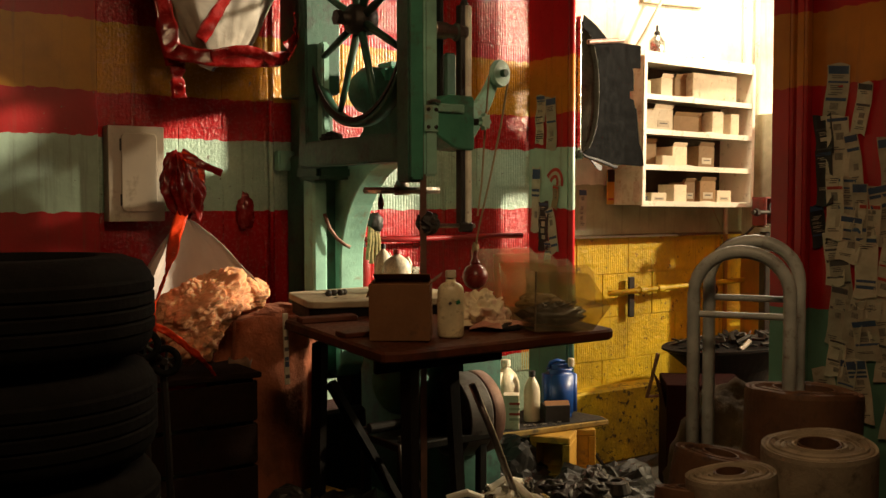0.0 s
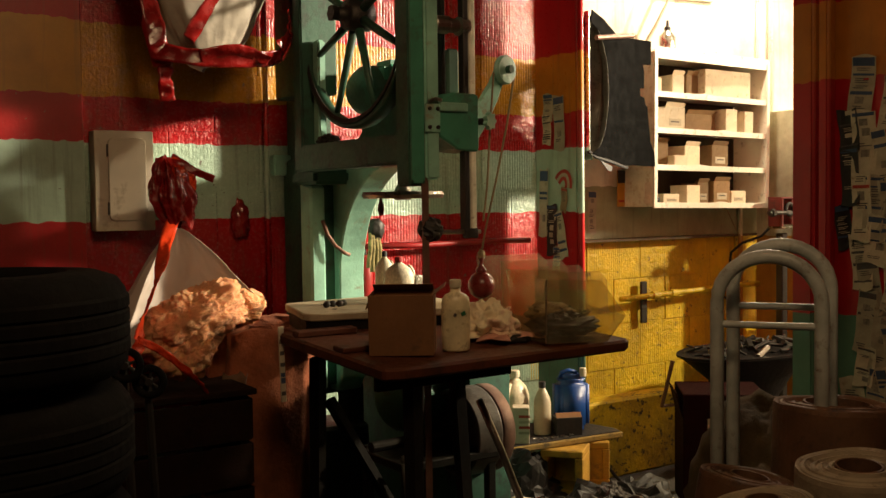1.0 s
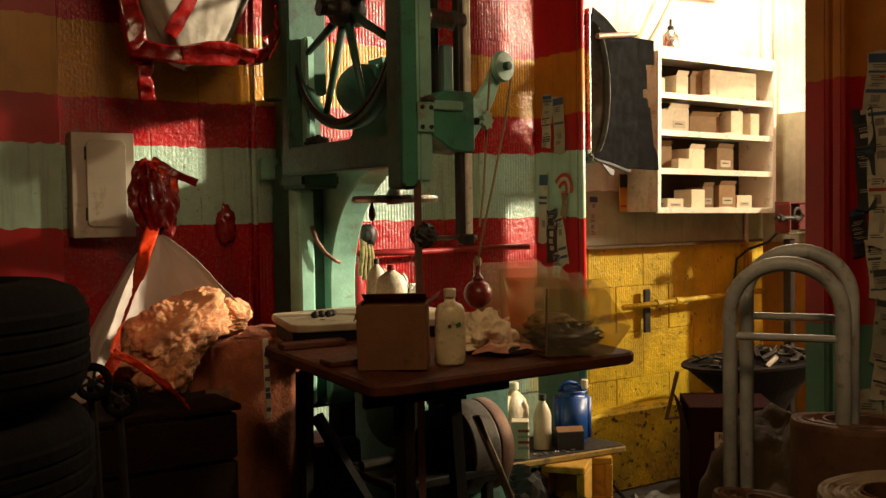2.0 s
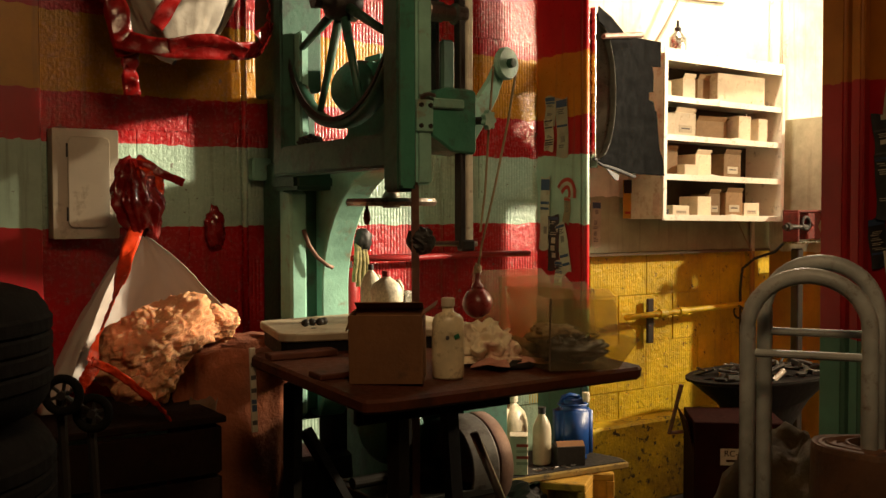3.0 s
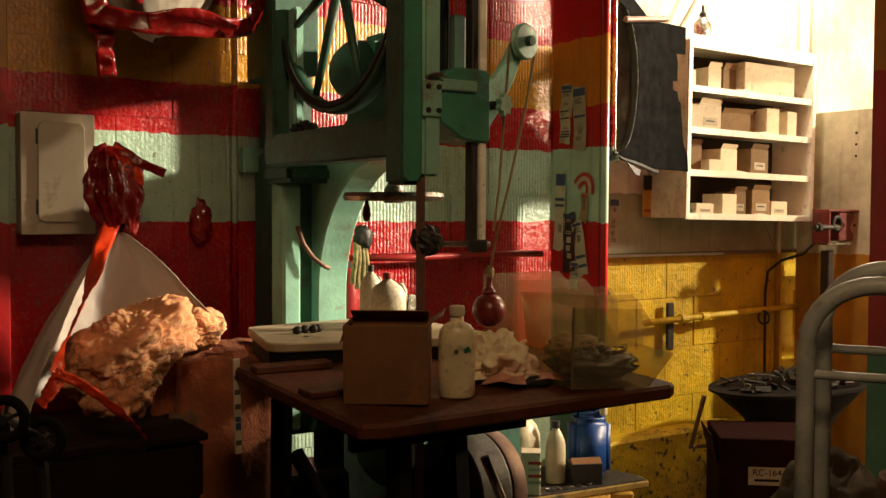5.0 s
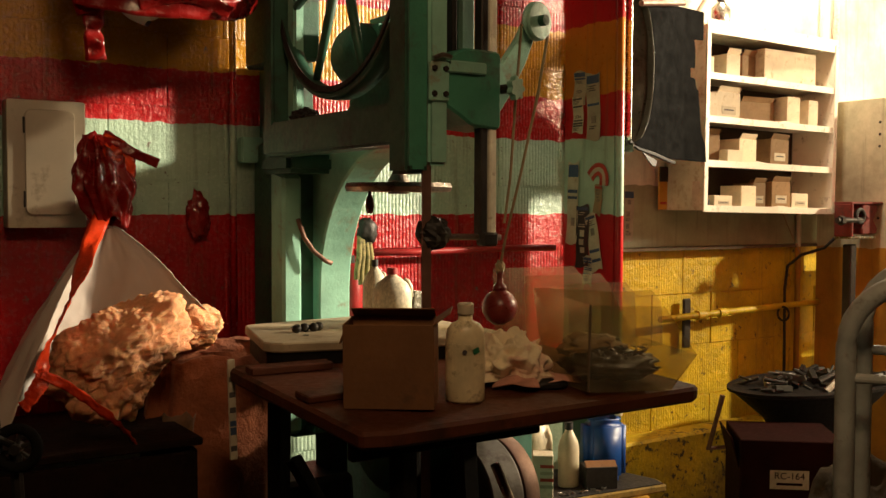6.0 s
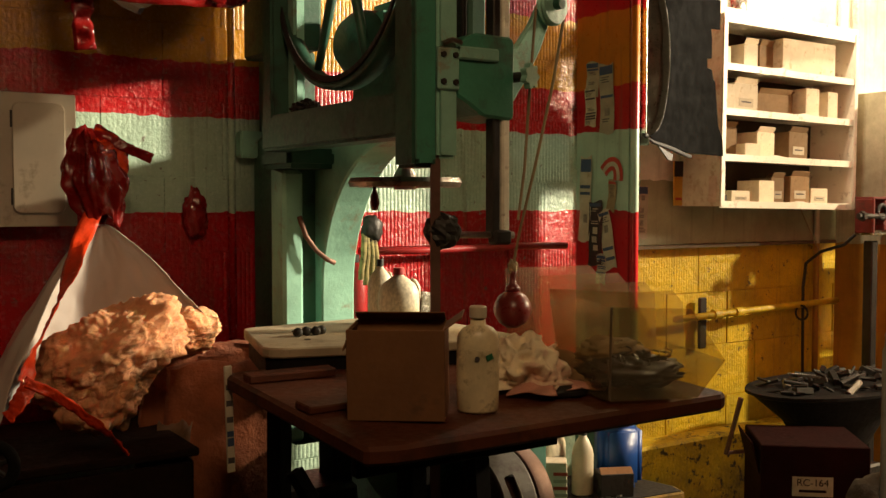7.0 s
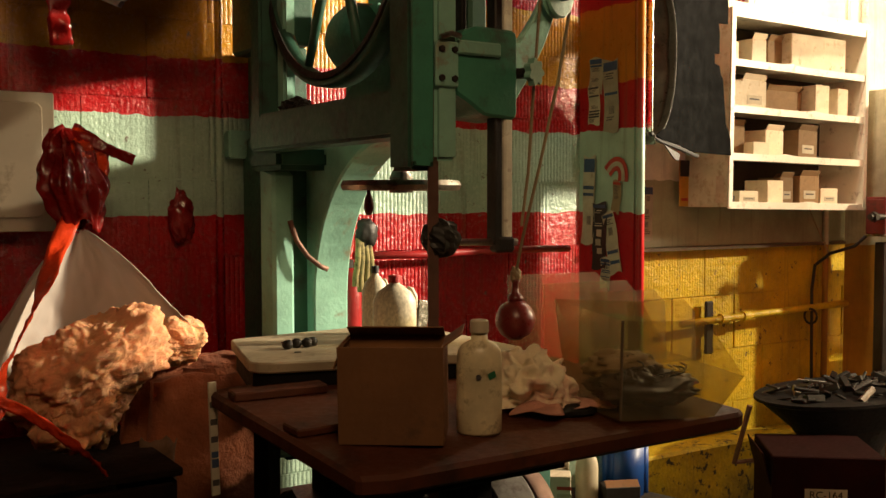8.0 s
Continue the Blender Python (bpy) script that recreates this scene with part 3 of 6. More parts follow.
    part("guide_rod", Rod((0.08, -0.01, 1.428), (0.265, -0.01, 1.424), 0.008, seg=10), M_STEEL, saw)
    part("guide_clamp", Bx((0.05, 0.035, 0.035), (0.222, -0.015, 1.42), bevel=0.006), M_IRON, saw)
    # hand wheel under the beam
    hw = part("handwheel", lathe([(0.118, -0.012), (0.146, -0.012), (0.152, 0.0), (0.146, 0.012), (0.118, 0.012), (0.112, 0.0), (0.118, -0.012)], 40), M_STEEL, saw, "grey tilting handwheel", m=pose(0.19, 0.37, 1.555))
    part("web", lathe([(0.0, -0.005), (0.12, -0.005), (0.12, 0.006), (0, 0.006)], 32), M_IRON, hw)
    part("hub", lathe([(0, -0.018), (0.03, -0.018), (0.03, 0.02), (0.022, 0.035), (0.014, 0.05), (0.012, 0.11), (0, 0.11)], 20), M_STEEL, hw)
    part("grip", lathe([(0, -0.075), (0.008, -0.073), (0.013, -0.055), (0.011, -0.035), (0.005, -0.02), (0.005, 0), (0, 0)], 12), M_BALL, hw, "dark red turned grip", m=pose(-0.065, 0.05, 0.0), smooth=True)
    # cast table with drilled holes
    tb = part("saw_table", prism([(-0.215, 0.385), (-0.205, 0.355), (-0.18, 0.335), (0.40, 0.18), (0.46, 0.22), (0.46, 0.80), (0.30, 0.81), (-0.09, 0.77), (-0.115, 0.755), (-0.125, 0.73)], 0.026, "z", 0.004), M_SAWTOP, saw, "dusty cast saw table", m=pose(0, 0, 1.118))
    # shade on the table's edge is put into this dark rim
    part("rim", prism([(-0.205, 0.385), (-0.195, 0.365), (-0.175, 0.348), (0.39, 0.197), (0.44, 0.24), (0.44, 0.78), (0.30, 0.79), (-0.085, 0.755), (-0.105, 0.74), (-0.115, 0.72)], 0.05, "z"), M_WOODBL, tb, m=pose(0, 0, -0.052))
    for x, y in ((-0.06, 0.45), (0.02, 0.56), (0.06, 0.40), (-0.02, 0.62), (0.12, 0.50)):
        part("hole", lathe([(0, 0), (0.009, 0), (0.009, 0.003), (0, 0.003)], 10), M_JUNK, tb, m=pose(x, y, 0.0245))
    part("trunnion", Bx((0.30, 0.30, 0.22), (0.30, 0.50, 0.98), bevel=0.02), M_MACHDK, saw)
    # foot, lower wheel and cable
    part("base", Bx((0.60, 1.0, 0.20), (0.36, 0.70, 0.10), bevel=0.03, seg=2), M_MACHDK, saw)
    part("cable", tube([(0.118, 0.885, 1.46), (0.135, 0.875, 1.40), (0.165, 0.865, 1.355), (0.20, 0.855, 1.325), (0.222, 0.85, 1.315)], 0.008, 8), M_RUST, saw, "stiff brown cable stub", smooth=True)
    return saw


saw = band_saw()
bolts = thing("bolt_nuts", pose(1.70, 3.64, 1.1445), "small black nuts lying on the dusty saw table", "nuts")
for i, (x, y) in enumerate(((0, 0), (0.03, 0.012), (0.055, 0.004), (0.075, 0.015))):
    part("nut", lump(0.014, (1, 1, 0.9), 0.12, 2, i, 14, 10), M_JUNK, bolts, smooth=True, m=pose(x, y, 0.0115))

ball = thing("counterweight_ball", pose(2.14, 3.275, 1.226), "dark red ball weight hanging on a greasy cord", "weight")
part("ball", lathe([(0.0, -0.050), (0.018, -0.047), (0.036, -0.035), (0.047, -0.016), (0.050, 0.0), (0.047, 0.016), (0.036, 0.035), (0.017, 0.047), (0, 0.049)], 28), M_BALL, ball, smooth=True)
part("neck", lathe([(0.017, 0.044), (0.021, 0.052), (0.017, 0.060), (0.010, 0.066), (0.008, 0.088), (0.013, 0.100), (0, 0.106)], 14), M_BALL, ball, "turned neck", smooth=True)


# ---- work table and what stands on it ----
TILT = pose(0, 0, 0, 2.6, -0.3, 0)


def work_table():
    t = thing("work_table", pose(1.45, 2.80, 0), "dark red-brown stained work table on trestle legs", "table")
    m = pose(0, 0, 1.052) @ TILT
    part("tabletop", prism([(0.0, 0.0), (0.06, -0.02), (0.93, -0.02), (0.96, 0.0), (0.97, 0.66), (0.9, 0.72), (0.05, 0.74), (0.0, 0.72)], 0.038, "z", 0.008), M_WOODDK, t, "worn dark tabletop", m=m @ pose(0, 0, -0.038))
    part("rail", Bx((0.50, 0.022, 0.05), (0.28, 0.10, -0.064), bevel=0.003), M_WOODBL, t, m=m)
    for p, q in (((0.17, 0.12, 0.97), (0.13, 0.04, 0)), ((0.10, 0.62, 1.0), (0.14, 0.74, 0)), ((0.50, 0.62, 0.98), (0.54, 0.72, 0)), ((0.52, 0.40, 0.98), (0.56, 0.36, 0))):
        part("leg", Rod(p, q, 0.030, 0.026, 4), M_WOODBL, t)
    part("brace", Rod((0.12, 0.58, 0.86), (0.40, 0.45, 0.30), 0.022, 0.02, 4), M_WOODBL, t)
    part("brace", Rod((0.14, 0.10, 0.40), (0.55, 0.38, 0.40), 0.022, 0.022, 4), M_WOODBL, t)
    part("board", Bx((0.30, 0.07, 0.016), (0.16, 0.30, 0.009), (0, 0, 2), 0.003), M_WOODDK, t, "loose worn board", m=m)
    part("cleat", Bx((0.22, 0.05, 0.02), (0.12, 0.60, 0.011), (0, 0, -3), 0.003), M_WOODDK, t, m=m)
    return t


work_table()


def tabletop_z(x, y):
    v = TILT @ Vector((x - 1.45, y - 2.80, 0))
    return 1.052 + v.z


def carton():
    x, y = 1.508, 2.985
    c = thing("cardboard_box", pose(x, y, tabletop_z(x, y) + 0.001, 2.6, -0.3, -37), "open brown cardboard carton standing on the table", "box")
    w, d, h = 0.198, 0.13, 0.185
    for nm, s, p in (("front_panel", (w, 0.004, h), (w / 2, 0.002, h / 2)), ("back_panel", (w, 0.004, h), (w / 2, d - 0.002, h / 2)), ("side_panel", (0.004, d - 0.01, h), (0.002, d / 2, h / 2)), ("side_panel", (0.004, d - 0.01, h), (w - 0.002, d / 2, h / 2)), ("bottom_panel", (w - 0.01, d - 0.01, 0.004), (w / 2, d / 2, 0.004))):
        part(nm, Bx(s, p, bevel=0.0012), M_CARD, c)
    part("flap", Bx((w - 0.01, 0.052, 0.003), (0, 0.026, 0), (0, 0, 0), 0.001), M_CARD, c, m=pose(w / 2, 0.008, h - 0.004, -78, 0, 0))
    part("flap", Bx((w - 0.01, 0.05, 0.003), (0, 0.025, 0), (0, 0, 0), 0.001), M_CARD, c, m=pose(w / 2, d, h, 28, 0, 180))
    part("flap", Bx((0.045, d - 0.02, 0.003), (0.02, 0, 0), (0, 0, 0), 0.001), M_CARD, c, m=pose(w, d / 2, h, 0, -35, 0))
    part("flap", Bx((0.045, d - 0.02, 0.003), (-0.02, 0, 0), (0, 0, 0), 0.001), M_CARD, c, m=pose(0.006, d / 2, h - 0.004, 0, -70, 0))


carton()


def table_bottle():
    x, y = 1.787, 2.925
    b = thing("plastic_bottle", pose(x, y, tabletop_z(x, y), 0, 0, -30), "grimy white plastic bottle with ribbed screw cap", "bottle")
    part("body", lathe([(0.0, 0.0), (0.038, 0.0), (0.044, 0.006), (0.0445, 0.05), (0.0435, 0.09), (0.0445, 0.152), (0.042, 0.166), (0.033, 0.178), (0.0165, 0.186), (0.016, 0.20), (0, 0.20)], 32, (1.0, 0.72)), M_BOTTLE, b, smooth=True)
    part("cap", lathe([(0.0, 0.20), (0.018, 0.20), (0.0185, 0.202), (0.0185, 0.222), (0.016, 0.225), (0, 0.225)], 24), M_PLASTC, b, "cream screw cap")
    part("label", lathe([(0.0452, 0.05), (0.0452, 0.135)], 32, (1.0, 0.725)), M_BOTTLE, b, "smeared worn label")
    part("mark", Bx((0.016, 0.002, 0.012), (0.022, -0.0305, 0.12), (0, -20, 28)), mat("green_ink", (0.02, 0.16, 0.07)), b)
    part("mark", lathe([(0, 0), (0.0055, 0), (0.0055, 0.002), (0, 0.002)], 10), M_INK, b, m=pose(-0.004, -0.0335, 0.117, 90, 0, 0))


table_bottle()


def pink_rag():
    """A flat soft fold of pink cloth lying below the cream one."""
    def fn(u, v):
        a = 2 * math.pi * u
        r = v * (0.100 + 0.03 * math.sin(3 * a + 1) + 0.018 * math.sin(7 * a))
        return (r * math.cos(a), 0.72 * r * math.sin(a), 0.004 + 0.030 * (1 - v) + 0.016 * v * abs(math.sin(2.5 * a + 3 * v)))
    x, y = 2.015, 2.985
    return solid("pink_cloth", sheet(fn, 72, 16, 0.002), mat("faded_pink_cotton", (0.60, 0.30, 0.22), 0.9, scale=12, dirt=(0.30, 0.14, 0.10), dirt_amount=0.3, bump=0.3, bscale=150), "faded pink cotton cloth spread under the cream rag", "cloth", m=pose(x, y, tabletop_z(x, y) + 0.002, 2.6, 0, -35), smooth=True)


def rag():
    x, y = 1.995, 3.035
    bm = bmesh.new()
    bmesh.ops.create_uvsphere(bm, u_segments=120, v_segments=80, radius=1)
    for v in bm.verts:
        n = v.co.normalized()
        q = n + 0.35 * Vector((noise.noise(n * 2 + Vector((9, 0, 0))), noise.noise(n * 2 + Vector((0, 9, 0))), noise.noise(n * 2)))
        k = 0.90 + 0.95 * (0.25 - abs(noise.noise(q * 1.35 + Vector((3, 1, 4))))) + 0.42 * (0.2 - abs(noise.noise(q * 2.7)))
        v.co = Vector((n.x * 0.092 * k, n.y * 0.080 * k, max(0.012, 0.042 + n.z * 0.082 * k)))
        if v.co.z < 0.03:
            v.co.x, v.co.y = v.co.x * 1.15, v.co.y * 1.15
    return solid("rag", bm, M_RAG, "crumpled pink and cream cotton rag on the table", "rag", m=pose(x, y, tabletop_z(x, y) + 0.001, 0, 0, -35), smooth=True)


pink_rag()
rag()
solid("dark_rag_end", lump(0.032, (1.7, 0.8, 0.45), 0.3, 2.5, 7, 24, 14), M_JUNK, "black greasy cloth end lying on the table", "cloth", m=pose(2.03, 2.945, tabletop_z(2.03, 2.945) + 0.011, 0, 0, -30), smooth=True)


def acrylic_tank():
    x, y = 2.10, 2.945
    t = thing("acrylic_tank", pose(x, y, tabletop_z(x, y) + 0.006, 0, 1.5, -14), "dusty clear acrylic parts bin with flared sides", "bin")
    w, d, h = 0.225, 0.24, 0.205
    def pane(pts):
        bm = bmesh.new()
        f = bm.faces.new([bm.verts.new(p) for p in pts])
        bm.normal_update()
        bmesh.ops.solidify(bm, geom=[f], thickness=0.003)
        return bm
    A, B, C, D = (0, -d / 2, 0), (w, -d / 2, 0), (w, d / 2, 0), (0, d / 2, 0)
    A2, B2, C2, D2 = (-0.004, -d / 2 - 0.004, h), (w + 0.055, -d / 2 - 0.02, 0.085), (w + 0.04, d / 2 + 0.02, 0.10), (-0.03, d / 2 + 0.02, h + 0.02)
    E, F = (w - 0.03, -d / 2 - 0.006, h - 0.004), (w - 0.03, d / 2 + 0.02, h + 0.012)
    for nm, q in (("bottom", (A, B, C, D)), ("front_pane", (A, B, B2, E, A2)), ("end_pane", (B, C, C2, B2)), ("back_pane", (D, C, C2, F, D2)), ("end_pane", (A, D, D2, A2))):
        part(nm, pane(q), M_ACRYL, t)
    for a, b in ((A, A2),):
        part("edge_seam", Rod(a, b, 0.003, seg=6), M_MORTAR, t)
    return t


acrylic_tank()
r7 = random.Random(7)
fill = thing("steel_shavings", pose(2.222, 2.92, tabletop_z(2.222, 2.92) + 0.012, 0, 0, -14), "heap of black steel shavings in the bin below a pale haze lump", "shavings")
part("heap", lump(0.095, (1.15, 1.05, 0.34), 0.35, 3, 11, 40, 24, 0.2), M_JUNK, fill, smooth=True, m=pose(0, 0, 0.036))
for i in range(16):
    a, r = r7.uniform(0, 6.28), r7.uniform(0.02, 0.085)
    part("clump", lump(r7.uniform(0.018, 0.030), (1.1, 1.0, 0.85), 0.5, 2.6, 90 + i, 18, 12, 0.25), M_JUNK, fill, m=pose(r * math.cos(a), r * math.sin(a), 0.058 - 0.30 * r, r7.uniform(0, 90), 0, r7.uniform(0, 360)))
# pale lump imitates the haze seen over the shavings
part("wool", lump(0.055, (1.3, 1.0, 0.5), 0.45, 3, 13, 40, 24, 0.35), M_CORD, fill, "pale brown lump standing in for the haze in the bin", smooth=True, m=pose(-0.02, 0.06, 0.070))
for i in range(40):
    a, r = r7.uniform(0, 6.28), r7.uniform(0.02, 0.095)
    p = Vector((r * math.cos(a), r * math.sin(a), r7.uniform(0.045, 0.085) - r * 0.30))
    rr = r7.uniform(0.008, 0.018)
    pts = [p + Vector((rr * math.cos(k * 0.9), rr * math.sin(k * 0.9), 0.004 * k * (1 if i % 2 else -1))) for k in range(9)]
    part("curl", tube(pts, 0.002, 5), M_IRON if i % 3 else M_CORD, fill)


# acrylic sheets standing behind the bin
for dx, dy, h, w in ((0.0, 0.0, 0.232, 0.315), (0.06, -0.07, 0.212, 0.30), (0.17, -0.13, 0.188, 0.24), (0.24, -0.19, 0.165, 0.22)):
    solid("acrylic_sheet", prism([(0, 0), (w, 0), (w, h - 0.035), (w - 0.035, h), (0, h)], 0.004, "y"), M_ACRYL, "dusty clear acrylic sheet leaning behind the bin", "sheet", m=pose(2.22 + dx, 3.40 + dy, tabletop_z(2.2, 3.35) + 0.01, -4, 0, -6), group="leaning sheets")

yard = thing("measuring_stick", pose(1.452, 3.505, 0.845), "white printed measuring stick hanging at the table corner", "ruler")
part("stick", Bx((0.02, 0.006, 0.262), (0.004, 0, 0.131), (0, -1.5, 0), 0.0015), M_PAPER, yard)
for z in (0.03, 0.075, 0.095, 0.13, 0.17, 0.21):
    part("mark", Bx((0.016, 0.001, 0.014 if z != 0.075 else 0.02), (0.004 + (0.131 - z) * 0.026, -0.0038, z), (0, -1.5, 0)), M_INKBLUE if z in (0.075, 0.095) else M_INK, yard)


def jug(name, m, w, d, h, body, cap, label, capmat_label=""):
    """A moulded jug with a shoulder, a side handle loop and a screw cap."""
    j = thing(name, m, label, "jug")
    part("body", lathe([(0, 0), (0.44, 0), (0.5, 0.02), (0.5, 0.55), (0.49, 0.62), (0.40, 0.74), (0.20, 0.84), (0.12, 0.87), (0.12, 0.91), (0, 0.91)], 28), body, j, smooth=True).scale = (w, d, h)
    part("cap", lathe([(0, 0.89), (0.13, 0.89), (0.14, 0.90), (0.14, 0.985), (0.12, 1.0), (0, 1.0)], 18), cap, j, capmat_label).scale = (w, w, h)
    hx = 0.30 * w
    part("handle", tube([(hx, -0.02 * d, 0.80 * h), (hx + 0.10 * w, 0, 0.78 * h), (hx + 0.18 * w, 0, 0.68 * h), (hx + 0.19 * w, 0, 0.52 * h), (hx + 0.10 * w, 0, 0.46 * h)], 0.05 * w, 8), body, j, smooth=True)
    return j


jug("oil_jug", pose(2.0, 3.62, 1.145, 0, 0, -30), 0.115, 0.09, 0.175, M_PLASTW, M_CAPRED, "grimy cream oil jug with red cap on the saw table", "red screw cap")
jug("oil_bottle", pose(2.03, 3.78, 1.145, 0, 0, -30), 0.075, 0.06, 0.19, M_PLASTW, M_BLACKP, "grey plastic oil bottle with dark cap on the saw table", "dark screw cap")
solid("spring_scrap", Bx((0.05, 0.03, 0.10), (0, 0, 0.05), (0, 8, 20), 0.004), M_CHROME, "bright ribbed metal scrap on the saw table", "scrap", m=pose(2.10, 3.66, 1.145))
ext = thing("red_canister", pose(2.17, 4.20, 1.10), "small red metal canister hung beside the saw", "canister")
part("body", lathe([(0, 0), (0.034, 0), (0.037, 0.006), (0.037, 0.17), (0.03, 0.19), (0.014, 0.20), (0, 0.20)], 22), M_REDPAINT, ext, smooth=True)
part("valve", Bx((0.02, 0.02, 0.03), (0, 0, 0.213), bevel=0.003), M_IRON, ext)
glove = thing("work_glove", pose(2.155, 4.08, 1.25), "soiled yellow-green work glove hanging on the saw", "glove")
part("cuff", lump(0.045, (0.85, 0.5, 1.0), 0.25, 2.2, 21, 24, 16), M_JUNK, glove, "black greasy cuff", smooth=True, m=pose(0.012, 0, 0.165))
for i, (x, z) in enumerate(((-0.022, 0.0), (-0.008, -0.018), (0.010, -0.012), (0.024, 0.01))):
    part("finger", tube([(x * 0.7, 0.0, 0.15), (x, -0.006, 0.08), (x * 1.2, 0.002, 0.03), (x * 1.3, 0, z)], 0.0105, 8), M_GLOVE, glove, smooth=True)


# ---- wall fittings of the striped wall ----
panel = thing("electrical_panel", pose(1.19, BACK, 1.43), "cream steel electrical panel on the striped wall", "panel")
part("backbox", prism(rounded(0.235, 0.40, 0.006), 0.075, "y", 0.002), M_PANEL, panel, m=pose(0, -0.082, 0.20))
part("door", prism(rounded(0.15, 0.33, 0.022), 0.012, "y", 0.003), M_PANEL, panel, "raised rounded panel door", m=pose(0.008, -0.096, 0.205))
part("latch", Bx((0.008, 0.01, 0.02), (0.118, -0.06, 0.22), bevel=0.002), M_IRON, panel)
part("hinge", Bx((0.006, 0.008, 0.05), (-0.069, -0.092, 0.32), bevel=0.001), M_IRON, panel)
part("hinge", Bx((0.006, 0.008, 0.05), (-0.069, -0.092, 0.09), bevel=0.001), M_IRON, panel)
solid("wall_pipe", tube([(2.30, BACK - 0.055, 1.325), (2.6, BACK - 0.058, 1.322), (3.0, BACK - 0.055, 1.328), (3.27, BACK - 0.055, 1.325)], 0.014, 12), M_REDPAINT, "red painted pipe along the striped wall", "pipe", smooth=True)
solid("conduit", tube([(1.825, BACK - 0.03, 1.0), (1.825, BACK - 0.03, 2.9)], 0.012, 10), M_STRIPE, "painted conduit running up the striped wall", "conduit", smooth=True)
jb = thing("junction_box", pose(1.90, BACK - 0.028, 1.70), "small mint junction box on the wall", "junction box")
part("body", Bx((0.10, 0.05, 0.09), (0, 0, 0), bevel=0.006, seg=2), M_MACHLT, jb)
part("flex", tube([(0.05, -0.005, 0.0), (0.08, -0.01, -0.03), (0.085, -0.01, -0.12), (0.08, 0, -0.30)], 0.009, 8), M_IRON, jb, "black flexible conduit", smooth=True)
solid("red_tape_lump", lump(0.05, (0.8, 0.45, 1.5), 0.35, 2.4, 31, 32, 22), M_REDKNOT, "lump of red plastic tape stuck on the wall", "tape bundle", m=pose(1.70, BACK - 0.022, 1.465), smooth=True)


# ---- insulation, wrapped in plastic and red tape ----
wool = thing("insulation_bag", pose(1.30, 4.05, 0.0), "torn white plastic bag of pink wool tied with red tape", "insulation bag")


def fluff_piece(name, s, seed, at, rot, material=M_FLUFF, torn=1.0):
    """Torn glass wool: billowing tufts at three sizes with ragged pits between them."""
    bm = lump(1.0, s, 0.22, 1.3, seed, 190, 140)
    off = Vector((seed, 3, 1))
    for v in bm.verts:
        n = v.co.normalized()
        q = v.co + 0.02 * noise.noise_vector(v.co * 14 + off)
        d = 0.040 * (abs(noise.noise(q * 9 + off)) - 0.25) + 0.022 * (abs(noise.noise(q * 21 + off)) - 0.25) + 0.010 * (abs(noise.noise(q * 44 + off)) - 0.25) + 0.0035 * noise.fractal(q * 85 + off, 0.8, 2.1, 3)
        v.co += n * d * torn
    return part(name, bm, material, wool, "fluffy pink glass wool", smooth=True, m=pose(*at, *rot))


fluff_piece("wool", (0.20, 0.15, 0.115), 3, (-0.02, -0.12, 1.10), (0, -26, -8))
fluff_piece("wool", (0.125, 0.11, 0.10), 8, (-0.04, -0.14, 1.005), (0, -40, 0))
fluff_piece("wool", (0.105, 0.085, 0.066), 5, (0.235, 0.02, 1.125), (0, -4, 0), torn=0.45)


def wrap(u, v):
    # from the tied peak down over the wool: u round the back from the open side, v down
    a = radians(-150 - 215 * u)
    top, low = Vector((0.02, 0.10, 1.44)), Vector((0.0, -0.03, 0.96))
    v = v * (1.0 - 0.32 * u ** 3)
    r = 0.012 + 0.33 * v ** 0.80
    c = top.lerp(low, v)
    w = 0.018 * noise.fractal(Vector((u * 9, v * 3, 4)), 0.9, 2, 4) * (0.25 + v)
    return c + Vector((math.cos(a) * (r * 1.08 + w), math.sin(a) * (r * 0.62 + w), 0.10 * v * max(0, math.cos(a)) - 0.08 * v * v * max(0, -math.cos(a))))


part("plastic_wrap", sheet(wrap, 70, 34, 0.0015), M_CLOTH, wool, "torn white plastic wrap", smooth=True)


def ribbon(parent, pts, width, name="tape", material=M_REDTAPE, twist=0.0, seed=0):
    """A crinkled strip of tape along a smooth line."""
    P = [Vector(p) for p in pts]
    n = 12 * (len(P) - 1)
    def at(s):
        k = min(int(s * (len(P) - 1)), len(P) - 2)
        f = s * (len(P) - 1) - k
        p0, p1, p2, p3 = P[max(k - 1, 0)], P[k], P[k + 1], P[min(k + 2, len(P) - 1)]
        return 0.5 * (2 * p1 + (p2 - p0) * f + (2 * p0 - 5 * p1 + 4 * p2 - p3) * f * f + (3 * p1 - p0 - 3 * p2 + p3) * f ** 3)
    def fn(u, v):
        p = at(u)
        d = (at(min(1, u + 0.01)) - at(max(0, u - 0.01))).normalized()
        side = d.cross(Vector((0.35, -0.9, 0.1))).normalized()
        side = Matrix.Rotation(twist * u + 0.5 * noise.noise(Vector((u * 6, seed, 0))), 3, d) @ side
        nrm = side.cross(d)
        k = v - 0.5
        return p + side * width * k * (1 + 0.25 * noise.noise(Vector((u * 8, seed, 3)))) + nrm * 0.006 * noise.fractal(Vector((u * 18, v * 4, seed)), 0.8, 2, 3)
    return part(name, sheet(fn, n, 5, 0.0012), material, parent, smooth=True)


